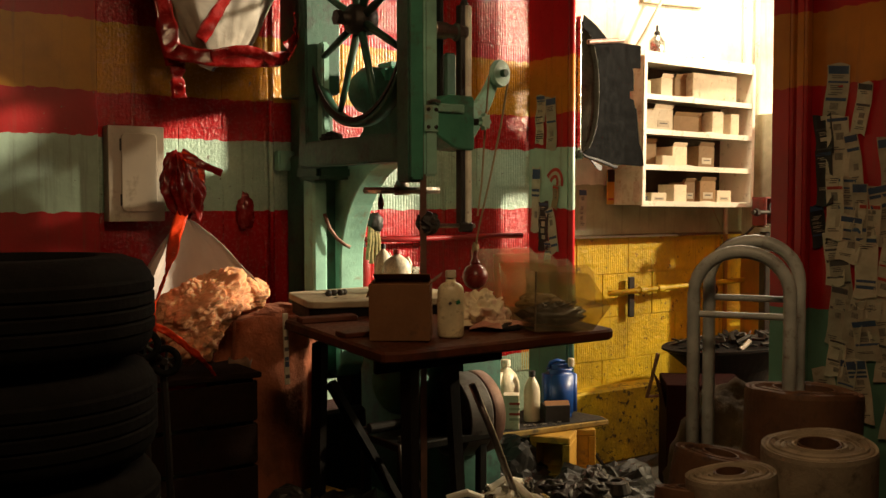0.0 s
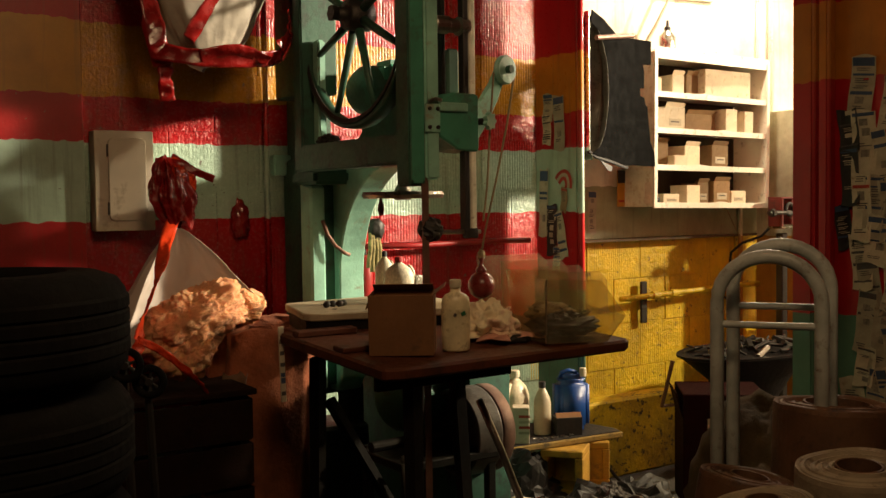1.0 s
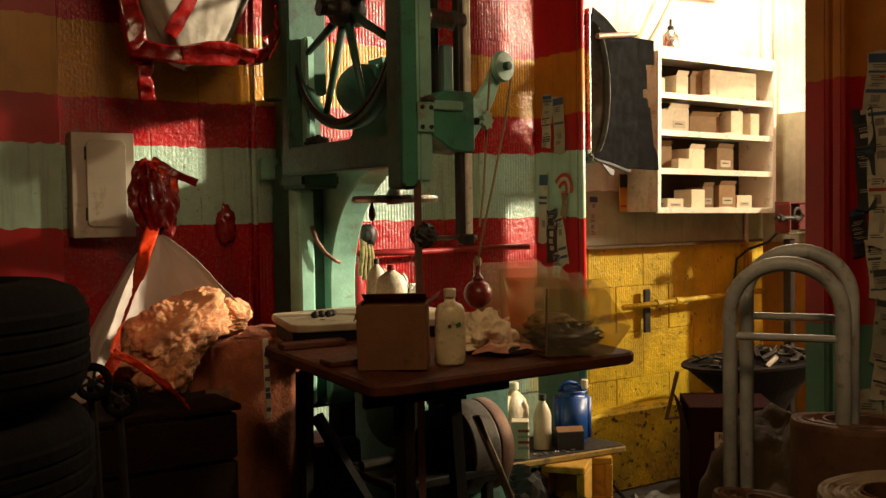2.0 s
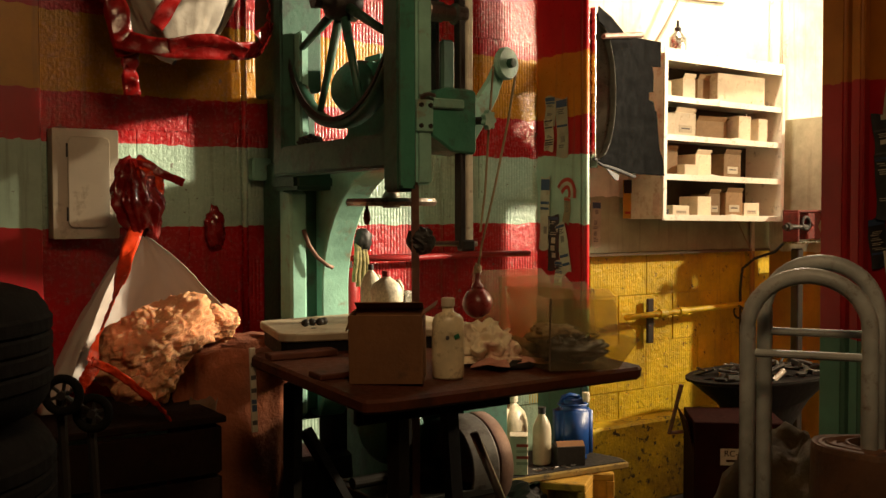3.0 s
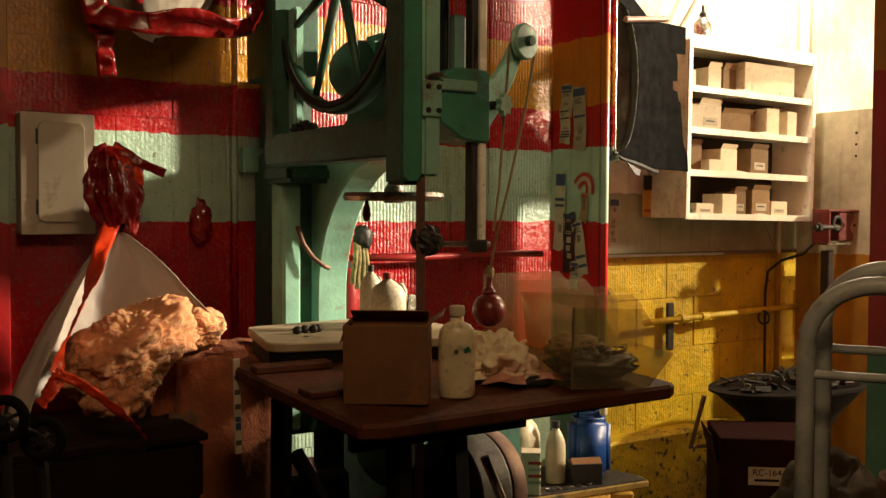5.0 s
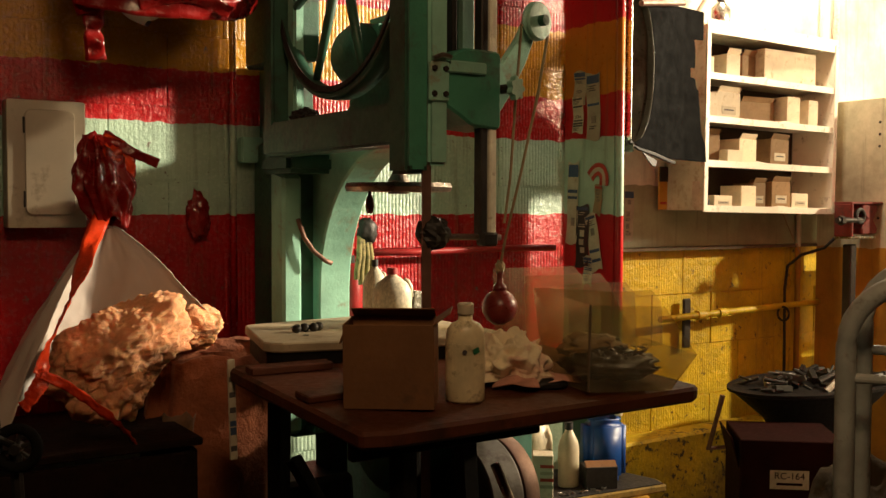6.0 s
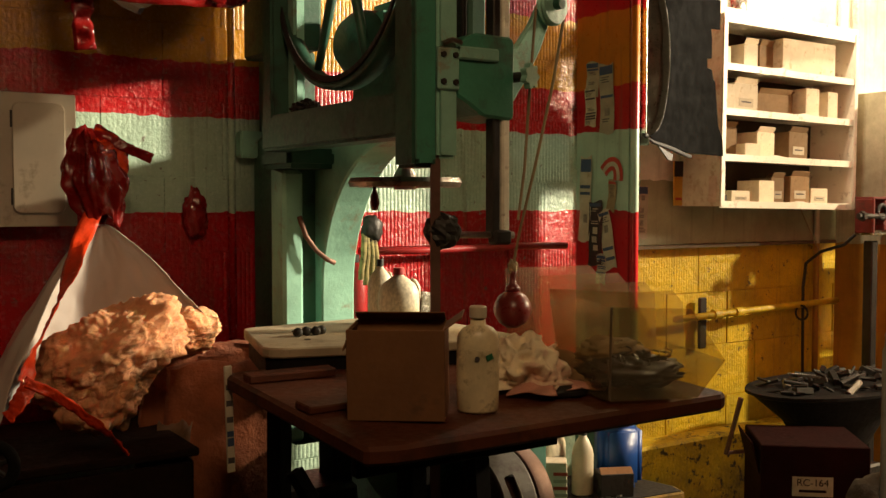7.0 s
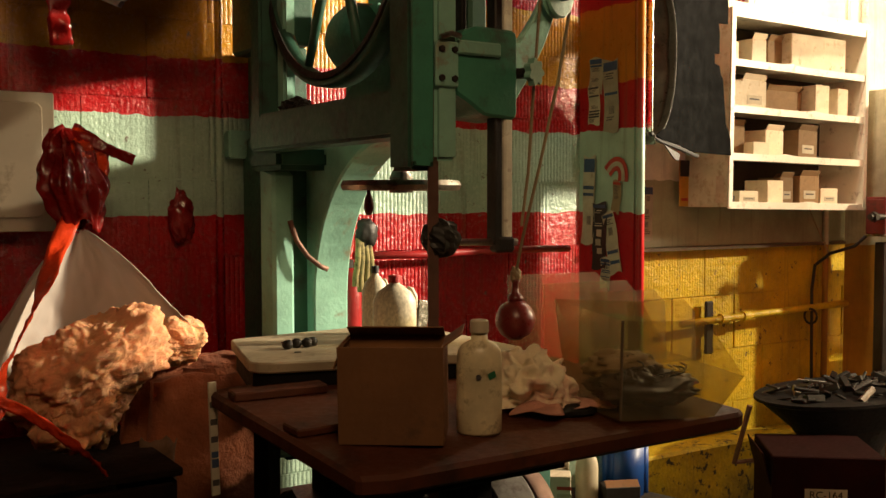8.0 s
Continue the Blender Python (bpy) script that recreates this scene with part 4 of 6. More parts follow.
ribbon(wool, [(0.02, 0.10, 1.54), (-0.011, 0.06, 1.476), (-0.07, -0.02, 1.385), (-0.124, -0.12, 1.294), (-0.19, -0.21, 1.20), (-0.24, -0.275, 1.125), (-0.262, -0.30, 1.066)], 0.050, twist=3.0)
ribbon(wool, [(-0.262, -0.305, 1.07), (-0.200, -0.315, 1.035), (-0.123, -0.315, 0.97), (-0.06, -0.305, 0.91), (-0.02, -0.29, 0.86)], 0.026, twist=2.0, seed=15)
ribbon(wool, [(-0.245, -0.30, 1.075), (-0.275, -0.305, 1.03), (-0.305, -0.30, 0.985)], 0.042, twist=1.6, seed=3)
ribbon(wool, [(-0.05, 0.14, 1.70), (0.03, 0.10, 1.69), (0.09, 0.08, 1.66), (0.16, 0.07, 1.63)], 0.03, twist=0.5, seed=5, material=M_REDKNOT)
rk = random.Random(6)
for i in range(11):
    a = rk.uniform(0, 6.28)
    o = Vector((0.065 * math.cos(a), 0.045 * math.sin(a), 0))
    low = rk.uniform(1.47, 1.56)
    ribbon(wool, [(0.0, 0.12, 1.70), Vector((0.005, 0.11, 1.665)) + o * 0.9, Vector((0.01, 0.11, 1.60)) + o * 1.0, Vector((0.005, 0.11, low + 0.03)) + o * 0.8, Vector((0.0, 0.11, low)) + o * 0.4], rk.uniform(0.045, 0.075), seed=20 + i, twist=rk.uniform(-1, 1), material=M_REDKNOT if i % 4 else M_REDTAPE)
part("tape_cone", sheet(lambda u, v: (Vector((-0.02, 0.12, 1.715)).lerp(Vector((0.015, 0.07, 1.45)), v) + Vector((math.cos(2 * math.pi * u), 0.75 * math.sin(2 * math.pi * u), 0)) * ((0.014 + 0.074 * math.sin(min(1, v * 1.45) * 1.57) - 0.045 * max(0, v - 0.6) / 0.4) * (1 + 0.13 * math.sin(22 * math.pi * u + 5 * v + 2 * math.sin(6 * math.pi * u)) * (1 - 0.3 * v)) + 0.020 * noise.noise(Vector((3 * math.cos(2 * math.pi * u), 3 * math.sin(2 * math.pi * u), 5 * v)))) + Vector((0, 0, 0.02 * math.sin(6 * math.pi * u) * v))), 150, 30, 0.001), M_REDKNOT, wool, "gathered neck of dark red plastic film", smooth=True)
part("tape_knot", lump(0.034, (0.9, 0.65, 1.7), 0.5, 1.8, 43, 60, 44, 0.10), M_REDKNOT, wool, "gathered knot of red plastic tape", smooth=True, m=pose(0.005, 0.12, 1.60))

crate = thing("wooden_crate", pose(1.02, 4.02, 0), "dark brown wooden crate carrying the insulation bag", "crate")
for k in range(5):
    part("board", Bx((0.84, 0.018, 0.150), (0, -0.265, 0.085 + 0.165 * k), (0, 0, 0), 0.003), M_CRATE, crate)
    part("board", Bx((0.018, 0.50, 0.150), (-0.425, -0.005, 0.085 + 0.165 * k), (0, 0, 0), 0.003), M_CRATE, crate)
    part("board", Bx((0.018, 0.50, 0.150), (0.425, -0.005, 0.085 + 0.165 * k), (0, 0, 0), 0.003), M_CRATE, crate)
for x in (-0.40, 0.40):
    part("corner_post", Bx((0.035, 0.035, 0.83), (x, -0.235, 0.415), bevel=0.003), M_WOODBL, crate)
part("lid", Bx((0.88, 0.57, 0.022), (0, 0, 0.848), bevel=0.004), M_CRATE, crate)

batt = thing("insulation_batt", pose(1.60, 4.02, 0.0), "brown matted glass wool batt leaning beside the saw", "insulation")
bm = Bx((0.44, 0.17, 1.06), (0, 0, 0.53), bevel=0.06, seg=4)
bmesh.ops.subdivide_edges(bm, edges=bm.edges, cuts=13, use_grid_fill=True)
for v in bm.verts:
    v.co += Vector((0.014, 0.035, 0.025)) * noise.fractal(v.co * 6, 0.8, 2, 6)
    v.co.x += 0.09 * (v.co.z - 0.6)
part("batt", bm, M_BATT, batt, smooth=True, m=pose(0, 0, 0.02, -4, 0, -6))
part("facing", sheet(lambda u, v: (-0.20 + 0.10 * u + 0.07 * (v - 0.6) + 0.01 * noise.noise(Vector((u * 3, v * 9, 1))), -0.115 - 0.012 * noise.noise(Vector((u * 4, v * 5, 7))), 0.05 + 0.80 * v + 0.03 * noise.noise(Vector((u * 5, 0, 3)))), 10, 26, 0.002), M_ROLLDK, batt, "torn brown paper facing", smooth=True, m=pose(0, 0, 0.02, -4, 0, -6))


def hanging_bag():
    b = thing("hanging_plastic_bag", pose(1.47, 4.12, 2.08), "white plastic bag bound with red tape hanging from above", "bag")
    def fn(u, v):
        a = 2 * math.pi * u
        z = v
        prof = 0.15 + 0.85 * min(1, (z * 2.6) ** 0.55) - 0.15 * z
        w = 1 + 0.16 * noise.fractal(Vector((math.cos(a) * 1.6, math.sin(a) * 1.6, z * 2.2)), 0.8, 2, 4) + 0.06 * noise.turbulence(Vector((math.cos(a) * 3, math.sin(a) * 3, z * 4)), 3, True)
        return (0.285 * prof * w * math.cos(a), 0.17 * prof * w * math.sin(a), z * 0.95 + 0.03 * math.cos(a) + 0.02 * noise.noise(Vector((a, 0, 2))))
    part("plastic", sheet(fn, 96, 60), M_BAG, b, smooth=True)
    for pts, w in (([(-0.27, -0.10, 0.02), (-0.12, -0.17, -0.005), (0.05, -0.185, 0.0), (0.20, -0.13, 0.02), (0.30, -0.04, 0.07)], 0.06), ([(-0.30, -0.04, 0.40), (-0.28, -0.09, 0.22), (-0.26, -0.11, 0.06), (-0.23, -0.10, -0.03)], 0.07), ([(-0.16, -0.175, 0.06), (-0.08, -0.20, 0.20), (0.02, -0.215, 0.34), (0.08, -0.21, 0.46)], 0.055), ([(0.22, -0.14, 0.06), (0.28, -0.10, 0.12), (0.31, -0.03, 0.22)], 0.05), ([(-0.20, -0.10, 0.04), (-0.22, -0.08, -0.06), (-0.21, -0.07, -0.16)], 0.05), ([(-0.12, -0.18, 0.0), (0.02, -0.20, 0.03), (0.16, -0.17, 0.0)], 0.04)):
        ribbon(b, pts, w * 1.1, twist=0.8, seed=len(pts) + w * 100, material=M_REDKNOT)
    part("cord", tube([(0, 0, 0.93), (0, 0, 1.11)], 0.006, 6), M_CORD, b)


hanging_bag()


# ---- tyres and small wheels ----
def tyre():
    t = thing("tyre", pose(0.34, 2.56, 0), "worn black car tyre in a stack", "tyre", group="tyre stack")
    prof = [(0.19, 0.02), (0.20, 0.0), (0.255, 0.002), (0.295, 0.016), (0.312, 0.04), (0.315, 0.06)]
    ring = prof + [(0.315, 0.17), (0.312, 0.19), (0.295, 0.214), (0.255, 0.228), (0.20, 0.23), (0.19, 0.21), (0.19, 0.02)]
    part("carcass", lathe(ring, 56), M_RUBBER, t, smooth=True)
    for z in (0.075, 0.105, 0.135, 0.165):
        part("tread_rib", lathe([(0.312, z - 0.018), (0.3195, z - 0.010), (0.3195, z + 0.010), (0.312, z + 0.018)], 56), M_RUBBER, t)
    return t


first = tyre()
rt = random.Random(2)
for i in range(1, 6):
    copy_thing(first, pose(0.34 + rt.uniform(-0.015, 0.012), 2.56 + rt.uniform(-0.015, 0.015), 0.233 * i, rt.uniform(-0.6, 0.6), 0, 40 * i))


def trolley():
    c = thing("pram_trolley", pose(0.80, 3.0, 0), "folded trolley with small spoked wheels turned up", "trolley")
    for x, y, z in ((-0.028, -0.03, 1.112), (0.058, 0.05, 1.048)):
        w = part("wheel", ring_tube((0, 0, 0), 0.037, 0.0105, "y", 36, 10), M_RUBBER, c, "black rubber wheel", smooth=True, m=pose(x, y, z, 0, 0, -28))
        part("hub", Rod((0, -0.018, 0), (0, 0.018, 0), 0.010, seg=12), M_IRON, w)
        for k in range(6):
            a = radians(20 + 60 * k)
            part("spoke", Rod((0, 0, 0), (0.033 * math.cos(a), 0, 0.033 * math.sin(a)), 0.0042, seg=6), M_BLACKP, w)
    part("frame", tube([(-0.025, 0.0, 1.10), (0.0, 0.03, 0.6), (0.0, 0.05, 0.0)], 0.012, 8), M_IRON, c)
    part("frame", tube([(0.058, 0.07, 1.04), (0.09, 0.10, 0.5), (0.12, 0.12, 0.0)], 0.012, 8), M_IRON, c)
    part("axle", Rod((-0.028, -0.02, 1.112), (0.058, 0.06, 1.048), 0.007, seg=8), M_IRON, c)


trolley()


# ---- under the table: bench on blocks, jugs, belt pulley, scrap ----
def cinder_block(m, label):
    b = thing("cinder_block", m, label, "block", group="bench supports")
    w, d, h, t = 0.195, 0.19, 0.39, 0.034
    part("web", Bx((w, d, t), (0, 0, t / 2), bevel=0.005), M_BLOCK, b)
    part("web", Bx((w, d, t), (0, 0, h / 2), bevel=0.005), M_BLOCK, b)
    part("web", Bx((w, d, t), (0, 0, h - t / 2), bevel=0.005), M_BLOCK, b)
    part("back_shell", Bx((w - 2 * t - 0.004, 0.03, h - 0.01), (0, d / 2 - 0.022, h / 2 - 0.002)), M_BLOCK, b)
    for s in (-1, 1):
        for z0 in (t, h / 2 + t / 2):
            zz = h / 2 - 1.5 * t
            part("shell", Bx((t, d, zz), (s * (w / 2 - t / 2), 0, z0 + zz / 2), bevel=0.003), M_BLOCK, b)
    return b


cinder_block(pose(3.03, 3.86, 0, 0, 0, -52), "yellow painted hollow block standing on end under the bench")
cinder_block(pose(3.215, 3.925, 0, 0, 0, 146), "yellow painted hollow block standing on end under the bench")
solid("low_bench", prism([(-0.42, -0.16), (0.44, -0.16), (0.46, -0.08), (0.35, 0.22), (-0.42, 0.22)], 0.028, "z", 0.005), M_BENCH, "grimy plank bench on blocks, its edge painted yellow", "bench", m=pose(2.93, 4.02, 0.392, 0, 0, -6))
solid("bench_mat", prism([(-0.41, -0.15), (0.43, -0.15), (0.44, -0.08), (0.34, 0.21), (-0.41, 0.21)], 0.004, "z"), M_CARDDK, "black oily mat on the low bench", "mat", m=pose(2.93, 4.02, 0.4205, 0, 0, -6))
BT = 0.425
blue = thing("blue_jug", pose(3.185, 4.0, BT, 0, 0, -24), "blue plastic fluid jug with pale cap on the low bench", "jug")
part("body", Bx((0.165, 0.125, 0.245), (0, 0, 0.1225), bevel=0.028, seg=4), M_BLUE, blue, smooth=True)
part("shoulder", Bx((0.13, 0.09, 0.05), (0, 0, 0.242), bevel=0.022, seg=4), M_BLUE, blue, smooth=True)
part("handle", tube([(-0.055, 0, 0.250), (-0.045, 0, 0.275), (-0.01, 0, 0.284), (0.03, 0, 0.272)], 0.010, 8), M_BLUE, blue, smooth=True)
part("cap", lathe([(0, 0.255), (0.016, 0.255), (0.017, 0.26), (0.017, 0.292), (0.015, 0.296), (0, 0.296)], 18), M_PLASTC, blue, "pale screw cap", m=pose(0.055, -0.02, 0))
jug("white_jug", pose(2.915, 4.09, BT, 0, 0, -150), 0.17, 0.13, 0.30, M_PLASTC, M_PLASTW, "cream plastic jug with handle on the low bench")
solid("jug_label", Bx((0.05, 0.002, 0.13), (0, 0, 0.065)), M_PAPER, "printed paper label on the cream jug", "label", m=pose(2.905, 4.018, BT + 0.02, 0, 0, -8))
lb = thing("quart_bottle", pose(3.0, 3.99, BT, 0, 0, -25), "cream plastic quart bottle with black cap on the low bench", "bottle")
part("body", lathe([(0, 0), (0.036, 0), (0.041, 0.006), (0.041, 0.15), (0.036, 0.175), (0.022, 0.205), (0.015, 0.215), (0.015, 0.225), (0, 0.225)], 24, (1, 0.75)), M_PLASTC, lb, smooth=True)
part("cap", lathe([(0, 0.222), (0.017, 0.222), (0.017, 0.25), (0, 0.25)], 18), M_BLACKP, lb, "black ribbed cap")
cb = thing("small_carton", pose(2.825, 3.93, BT, 0, 0, -38), "small tan carton with red and white print", "box")
part("body", Bx((0.075, 0.08, 0.165), (0, 0, 0.0825), bevel=0.002), M_CARDLT, cb)
for i, z in enumerate((0.125, 0.10, 0.075, 0.05)):
    part("print", Bx((0.05, 0.001, 0.012), (0.015, -0.0407, z)), M_INKRED if i % 2 == 0 else M_PAPER, cb)
bb = thing("black_carton", pose(3.10, 3.93, BT, 0, 0, -24), "small open black carton with tan lid on the low bench", "box")
part("body", Bx((0.125, 0.09, 0.085), (0, 0, 0.0425), bevel=0.002), M_CARDDK, bb)
part("lid", Bx((0.123, 0.035, 0.004), (0, -0.01, 0.0), bevel=0.001), M_CARD, bb, "tan cardboard lid", m=pose(0, -0.02, 0.099, 38, 0, 0))
hw2 = random.Random(12)
for i in range(14):
    x = 2.90 + 0.026 * (i % 9) + hw2.uniform(-0.01, 0.01)
    y = 3.905 - 0.004 * (i % 9) + hw2.uniform(-0.012, 0.015)
    solid("loose_screw", Rod((0, 0, 0.005), (0.018, 0.006, 0.005), 0.0045, 0.003, 6), M_STEEL, "loose steel screw lying on the low bench", "screw", m=pose(x, y, BT, 0, 0, hw2.uniform(0, 360)), group="loose screws")


def belt_pulley():
    m = pose(2.20, 3.44, 0.66) @ pose(0, 0, 0, 0, 0, 3) @ pose(0, 0, 0, 0, 90, 0)
    b = thing("belt_pulley", m, "wide grey iron belt pulley with a rust-worn band, spoked inside", "pulley")
    part("rim", lathe([(0.155, -0.085), (0.163, -0.082), (0.168, -0.03), (0.170, 0.015), (0.168, 0.022), (0.150, 0.022), (0.148, -0.08), (0.155, -0.085)], 56), M_DRUM, b, "grey worn rim", smooth=False)
    part("band", lathe([(0.169, 0.022), (0.171, 0.03), (0.168, 0.08), (0.160, 0.088), (0.150, 0.085), (0.150, 0.022), (0.169, 0.022)], 72), M_RUST, b, "rust-worn band", smooth=True)
    part("web", lathe([(0.03, -0.05), (0.15, -0.045), (0.15, -0.03), (0.03, -0.03), (0.03, -0.05)], 40), M_DRUM, b, "cast iron web")
    part("hub", Rod((0, 0, -0.13), (0, 0, 0.10), 0.035, seg=18), M_IRON, b)
    for k in range(4):
        a = radians(20 + 90 * k)
        part("spoke", Rod((0, 0, 0), (0.155 * math.cos(a), 0.155 * math.sin(a), 0), 0.017, seg=8), M_IRON, b)
    part("shaft", Rod((0, 0, -0.45), (0, 0, -0.12), 0.02, seg=12), M_IRON, b)
    return b


belt_pulley()
motor = thing("motor_stand", pose(1.98, 3.30, 0), "green motor housing on an iron stand under the table", "motor")
part("housing", lathe([(0, -0.16), (0.10, -0.16), (0.125, -0.13), (0.125, 0.12), (0.09, 0.16), (0, 0.16)], 28), M_MACH, motor, smooth=True, m=pose(0.12, 0.34, 0.78, 0, 90, 20))
for x, y in ((-0.14, 0.02), (0.22, 0.02), (-0.14, 0.30), (0.22, 0.30)):
    part("leg", Bx((0.035, 0.035, 0.62), (x, y, 0.31), bevel=0.004), M_JUNK, motor)
part("shelf", Bx((0.44, 0.36, 0.03), (0.04, 0.16, 0.60), bevel=0.004), M_JUNK, motor)
solid("lever_bar", tube([(1.97, 3.06, 0.86), (2.04, 3.03, 0.68), (2.16, 3.0, 0.36), (2.22, 2.98, 0.015)], 0.013, 10), M_STEEL, "steel lever bar leaning under the table", "bar", smooth=True)
solid("thin_rod", tube([(1.78, 3.25, 0.66), (1.90, 3.15, 0.30), (1.98, 3.10, 0.006)], 0.006, 8), M_STEEL, "thin bright steel rod leaning under the table", "rod")
solid("thin_rod", tube([(1.80, 3.28, 0.62), (1.80, 3.22, 0.30), (1.81, 3.16, 0.006)], 0.006, 8), M_STEEL, "thin bright steel rod leaning under the table", "rod")
# heaps of scrap on the floor
rs = random.Random(21)


def scrap_piece(kind, m, material, label):
    if kind == 0:
        bm = Bx((0.16, 0.05, 0.03), (0, 0, 0.02), bevel=0.008, seg=2)
        rod(bm, (-0.06, 0, 0.02), (-0.06, 0, 0.06), 0.02, seg=12)
    elif kind == 1:
        bm = lathe([(0.02, 0), (0.06, 0), (0.065, 0.01), (0.05, 0.05), (0.03, 0.055), (0.02, 0.05), (0.02, 0)], 18)
    elif kind == 2:
        bm = tube([(-0.09, 0, 0.02), (-0.03, 0.02, 0.05), (0.04, 0, 0.06), (0.1, -0.03, 0.02)], 0.014, 8)
    else:
        bm = lump(0.06, (1.3, 1.0, 0.7), 0.4, 2.5, rs.random() * 20, 20, 14)
        bmesh.ops.translate(bm, verts=bm.verts, vec=(0, 0, 0.04))
    return solid("scrap_part", bm, material, label, "scrap", m=m, group="floor scrap")


solid("scrap_heap", lump(0.5, (1.3, 0.75, 0.62), 0.25, 2.2, 51, 60, 40, 0.12), M_JUNK, "heap of black machine scrap on the floor", "scrap heap", m=pose(1.75, 2.95, 0.05), kind="stuff")
# added dark heap covering the wall that is lit too brightly here
solid("scrap_heap", lump(0.42, (1.0, 0.7, 0.85), 0.25, 2.2, 59, 60, 40, 0.12), M_JUNK, "heap of black scrap added to hide the bright wall behind the table", "scrap heap", m=pose(1.55, 3.45, 0.05), kind="stuff")
solid("scrap_heap", lump(0.4, (1.2, 0.8, 0.75), 0.25, 2.2, 57, 60, 40, 0.12), M_JUNK, "heap of black machine scrap on the floor", "scrap heap", m=pose(2.35, 2.75, 0.04), kind="stuff")
for i in range(46):
    x, y = rs.uniform(1.45, 2.55), rs.uniform(2.75, 3.3)
    k = ((x - 1.75) / 0.65) ** 2 + ((y - 2.95) / 0.38) ** 2
    k2 = ((x - 2.35) / 0.48) ** 2 + ((y - 2.75) / 0.32) ** 2
    z = max(0.05 + 0.30 * math.sqrt(max(0, 1 - k)), 0.04 + 0.29 * math.sqrt(max(0, 1 - k2))) - 0.03
    lab = rs.choice((("black", M_JUNK), ("black", M_IRON), ("bare aluminium", M_CHROME), ("rusty", M_RUST)))
    scrap_piece(rs.randrange(4), pose(x, y, max(0, z), rs.uniform(-30, 30), rs.uniform(-30, 30), rs.uniform(0, 360)), lab[1], lab[0] + " machine part on the scrap heap")
solid("scrap_heap", lump(0.42, (1.2, 0.7, 0.72), 0.25, 2.2, 71, 60, 40, 0.12), M_JUNK, "heap of black machine scrap in front of the bench", "scrap heap", m=pose(2.85, 3.35, 0.03), kind="stuff")
for i in range(22):
    x, y = rs.uniform(1.95, 2.30), rs.uniform(2.92, 3.14)
    scrap_piece(i % 3, pose(x, y, 0.36 + 0.05 * rs.random(), rs.uniform(-25, 25), rs.uniform(-25, 25), rs.uniform(0, 360)), M_RAIL if i % 3 else M_CHROME, "bare aluminium casting on the scrap heap")
# another added dark heap, in front of the bright wall under the bench
solid("scrap_heap", lump(0.34, (1.1, 0.75, 1.05), 0.25, 2.2, 83, 60, 40, 0.12), M_JUNK, "heap of black scrap added to hide the bright wall under the bench", "scrap heap", m=pose(2.66, 3.93, 0.02), kind="stuff")
for i in range(10):
    x, y = rs.uniform(2.38, 2.70), rs.uniform(3.05, 3.2)
    scrap_piece(1 if i % 2 else 3, pose(x, y, 0.31 + 0.04 * rs.random(), rs.uniform(-35, 35), rs.uniform(-35, 35), rs.uniform(0, 360)), M_IRON, "oily black gear lying on the scrap heap")
for i, (x, y, z) in enumerate(((1.45, 3.85, 0), (1.62, 3.60, 0.0), (1.75, 4.2, 0))):
    solid("paper_scrap", Bx((0.16, 0.12, 0.30 + 0.1 * i), (0, 0, 0.15 + 0.05 * i), (6, 4, 0), 0.004), M_BLOCK if i < 2 else M_PAPER, "crumpled yellowed carton on the floor", "carton", m=pose(x, y, z, 0, 0, 25 * i))
solid("hanging_cable", tube([(3.30, 4.32, 0.90), (3.32, 4.25, 0.62), (3.36, 4.15, 0.40), (3.46, 4.0, 0.16), (3.55, 3.9, 0.01)], 0.008, 8), M_BLACKP, "black cable hanging down to the floor", "cable", smooth=True)


# ---- hand truck and rolls by the dividing wall ----
def hand_truck():
    t = thing("hand_truck", pose(2.285, 2.13, 0, 0, 0, -57), "scuffed white tubular hand truck with arched handles", "hand truck")
    def arch(dx, dy, w, top, low):
        pts = [(-w / 2 + dx, dy, low)]
        r = w / 2
        for i in range(17):
            a = radians(180 - 180 * i / 16)
            pts.append((dx + r * math.cos(a), dy, top - r * 0.92 + r * 0.92 * math.sin(a)))
        pts.append((w / 2 + dx, dy, low))
        return tube(pts, 0.0195, 14)
    part("handle_frame", arch(0, 0, 0.275, 1.365, 0.06), M_TRUCK, t, smooth=True)
    part("handle_frame", arch(0.022, 0.13, 0.265, 1.392, 0.06), M_TRUCK, t, smooth=True)
    part("crossbar", Rod((-0.14, 0, 1.175), (0.14, 0, 1.175), 0.010, seg=12), M_TRUCK, t)
    part("crossbar", Rod((-0.11, 0.13, 1.215), (0.154, 0.13, 1.215), 0.010, seg=12), M_TRUCK, t)
    for z in (0.45,):
        part("crossbar", Rod((-0.14, 0, z), (0.14, 0, z), 0.012, seg=12), M_TRUCK, t)
    part("strut", Rod((-0.13, 0.02, 0.66), (-0.05, 0.16, 0.66), 0.012, seg=10), M_TRUCK, t)
    part("toe_plate", Bx((0.36, 0.24, 0.008), (0, -0.10, 0.05), bevel=0.003), M_IRON, t, "black steel toe plate")
    for s in (-1, 1):
        w = part("wheel", ring_tube((s * 0.20, 0.17, 0.125), 0.095, 0.03, "x", 32, 10), M_RUBBER, t, "black rubber wheel", smooth=True)
        part("rim", Rod((s * 0.20 - 0.02, 0.17, 0.125), (s * 0.20 + 0.02, 0.17, 0.125), 0.068, seg=24), M_TRUCK, w)


hand_truck()


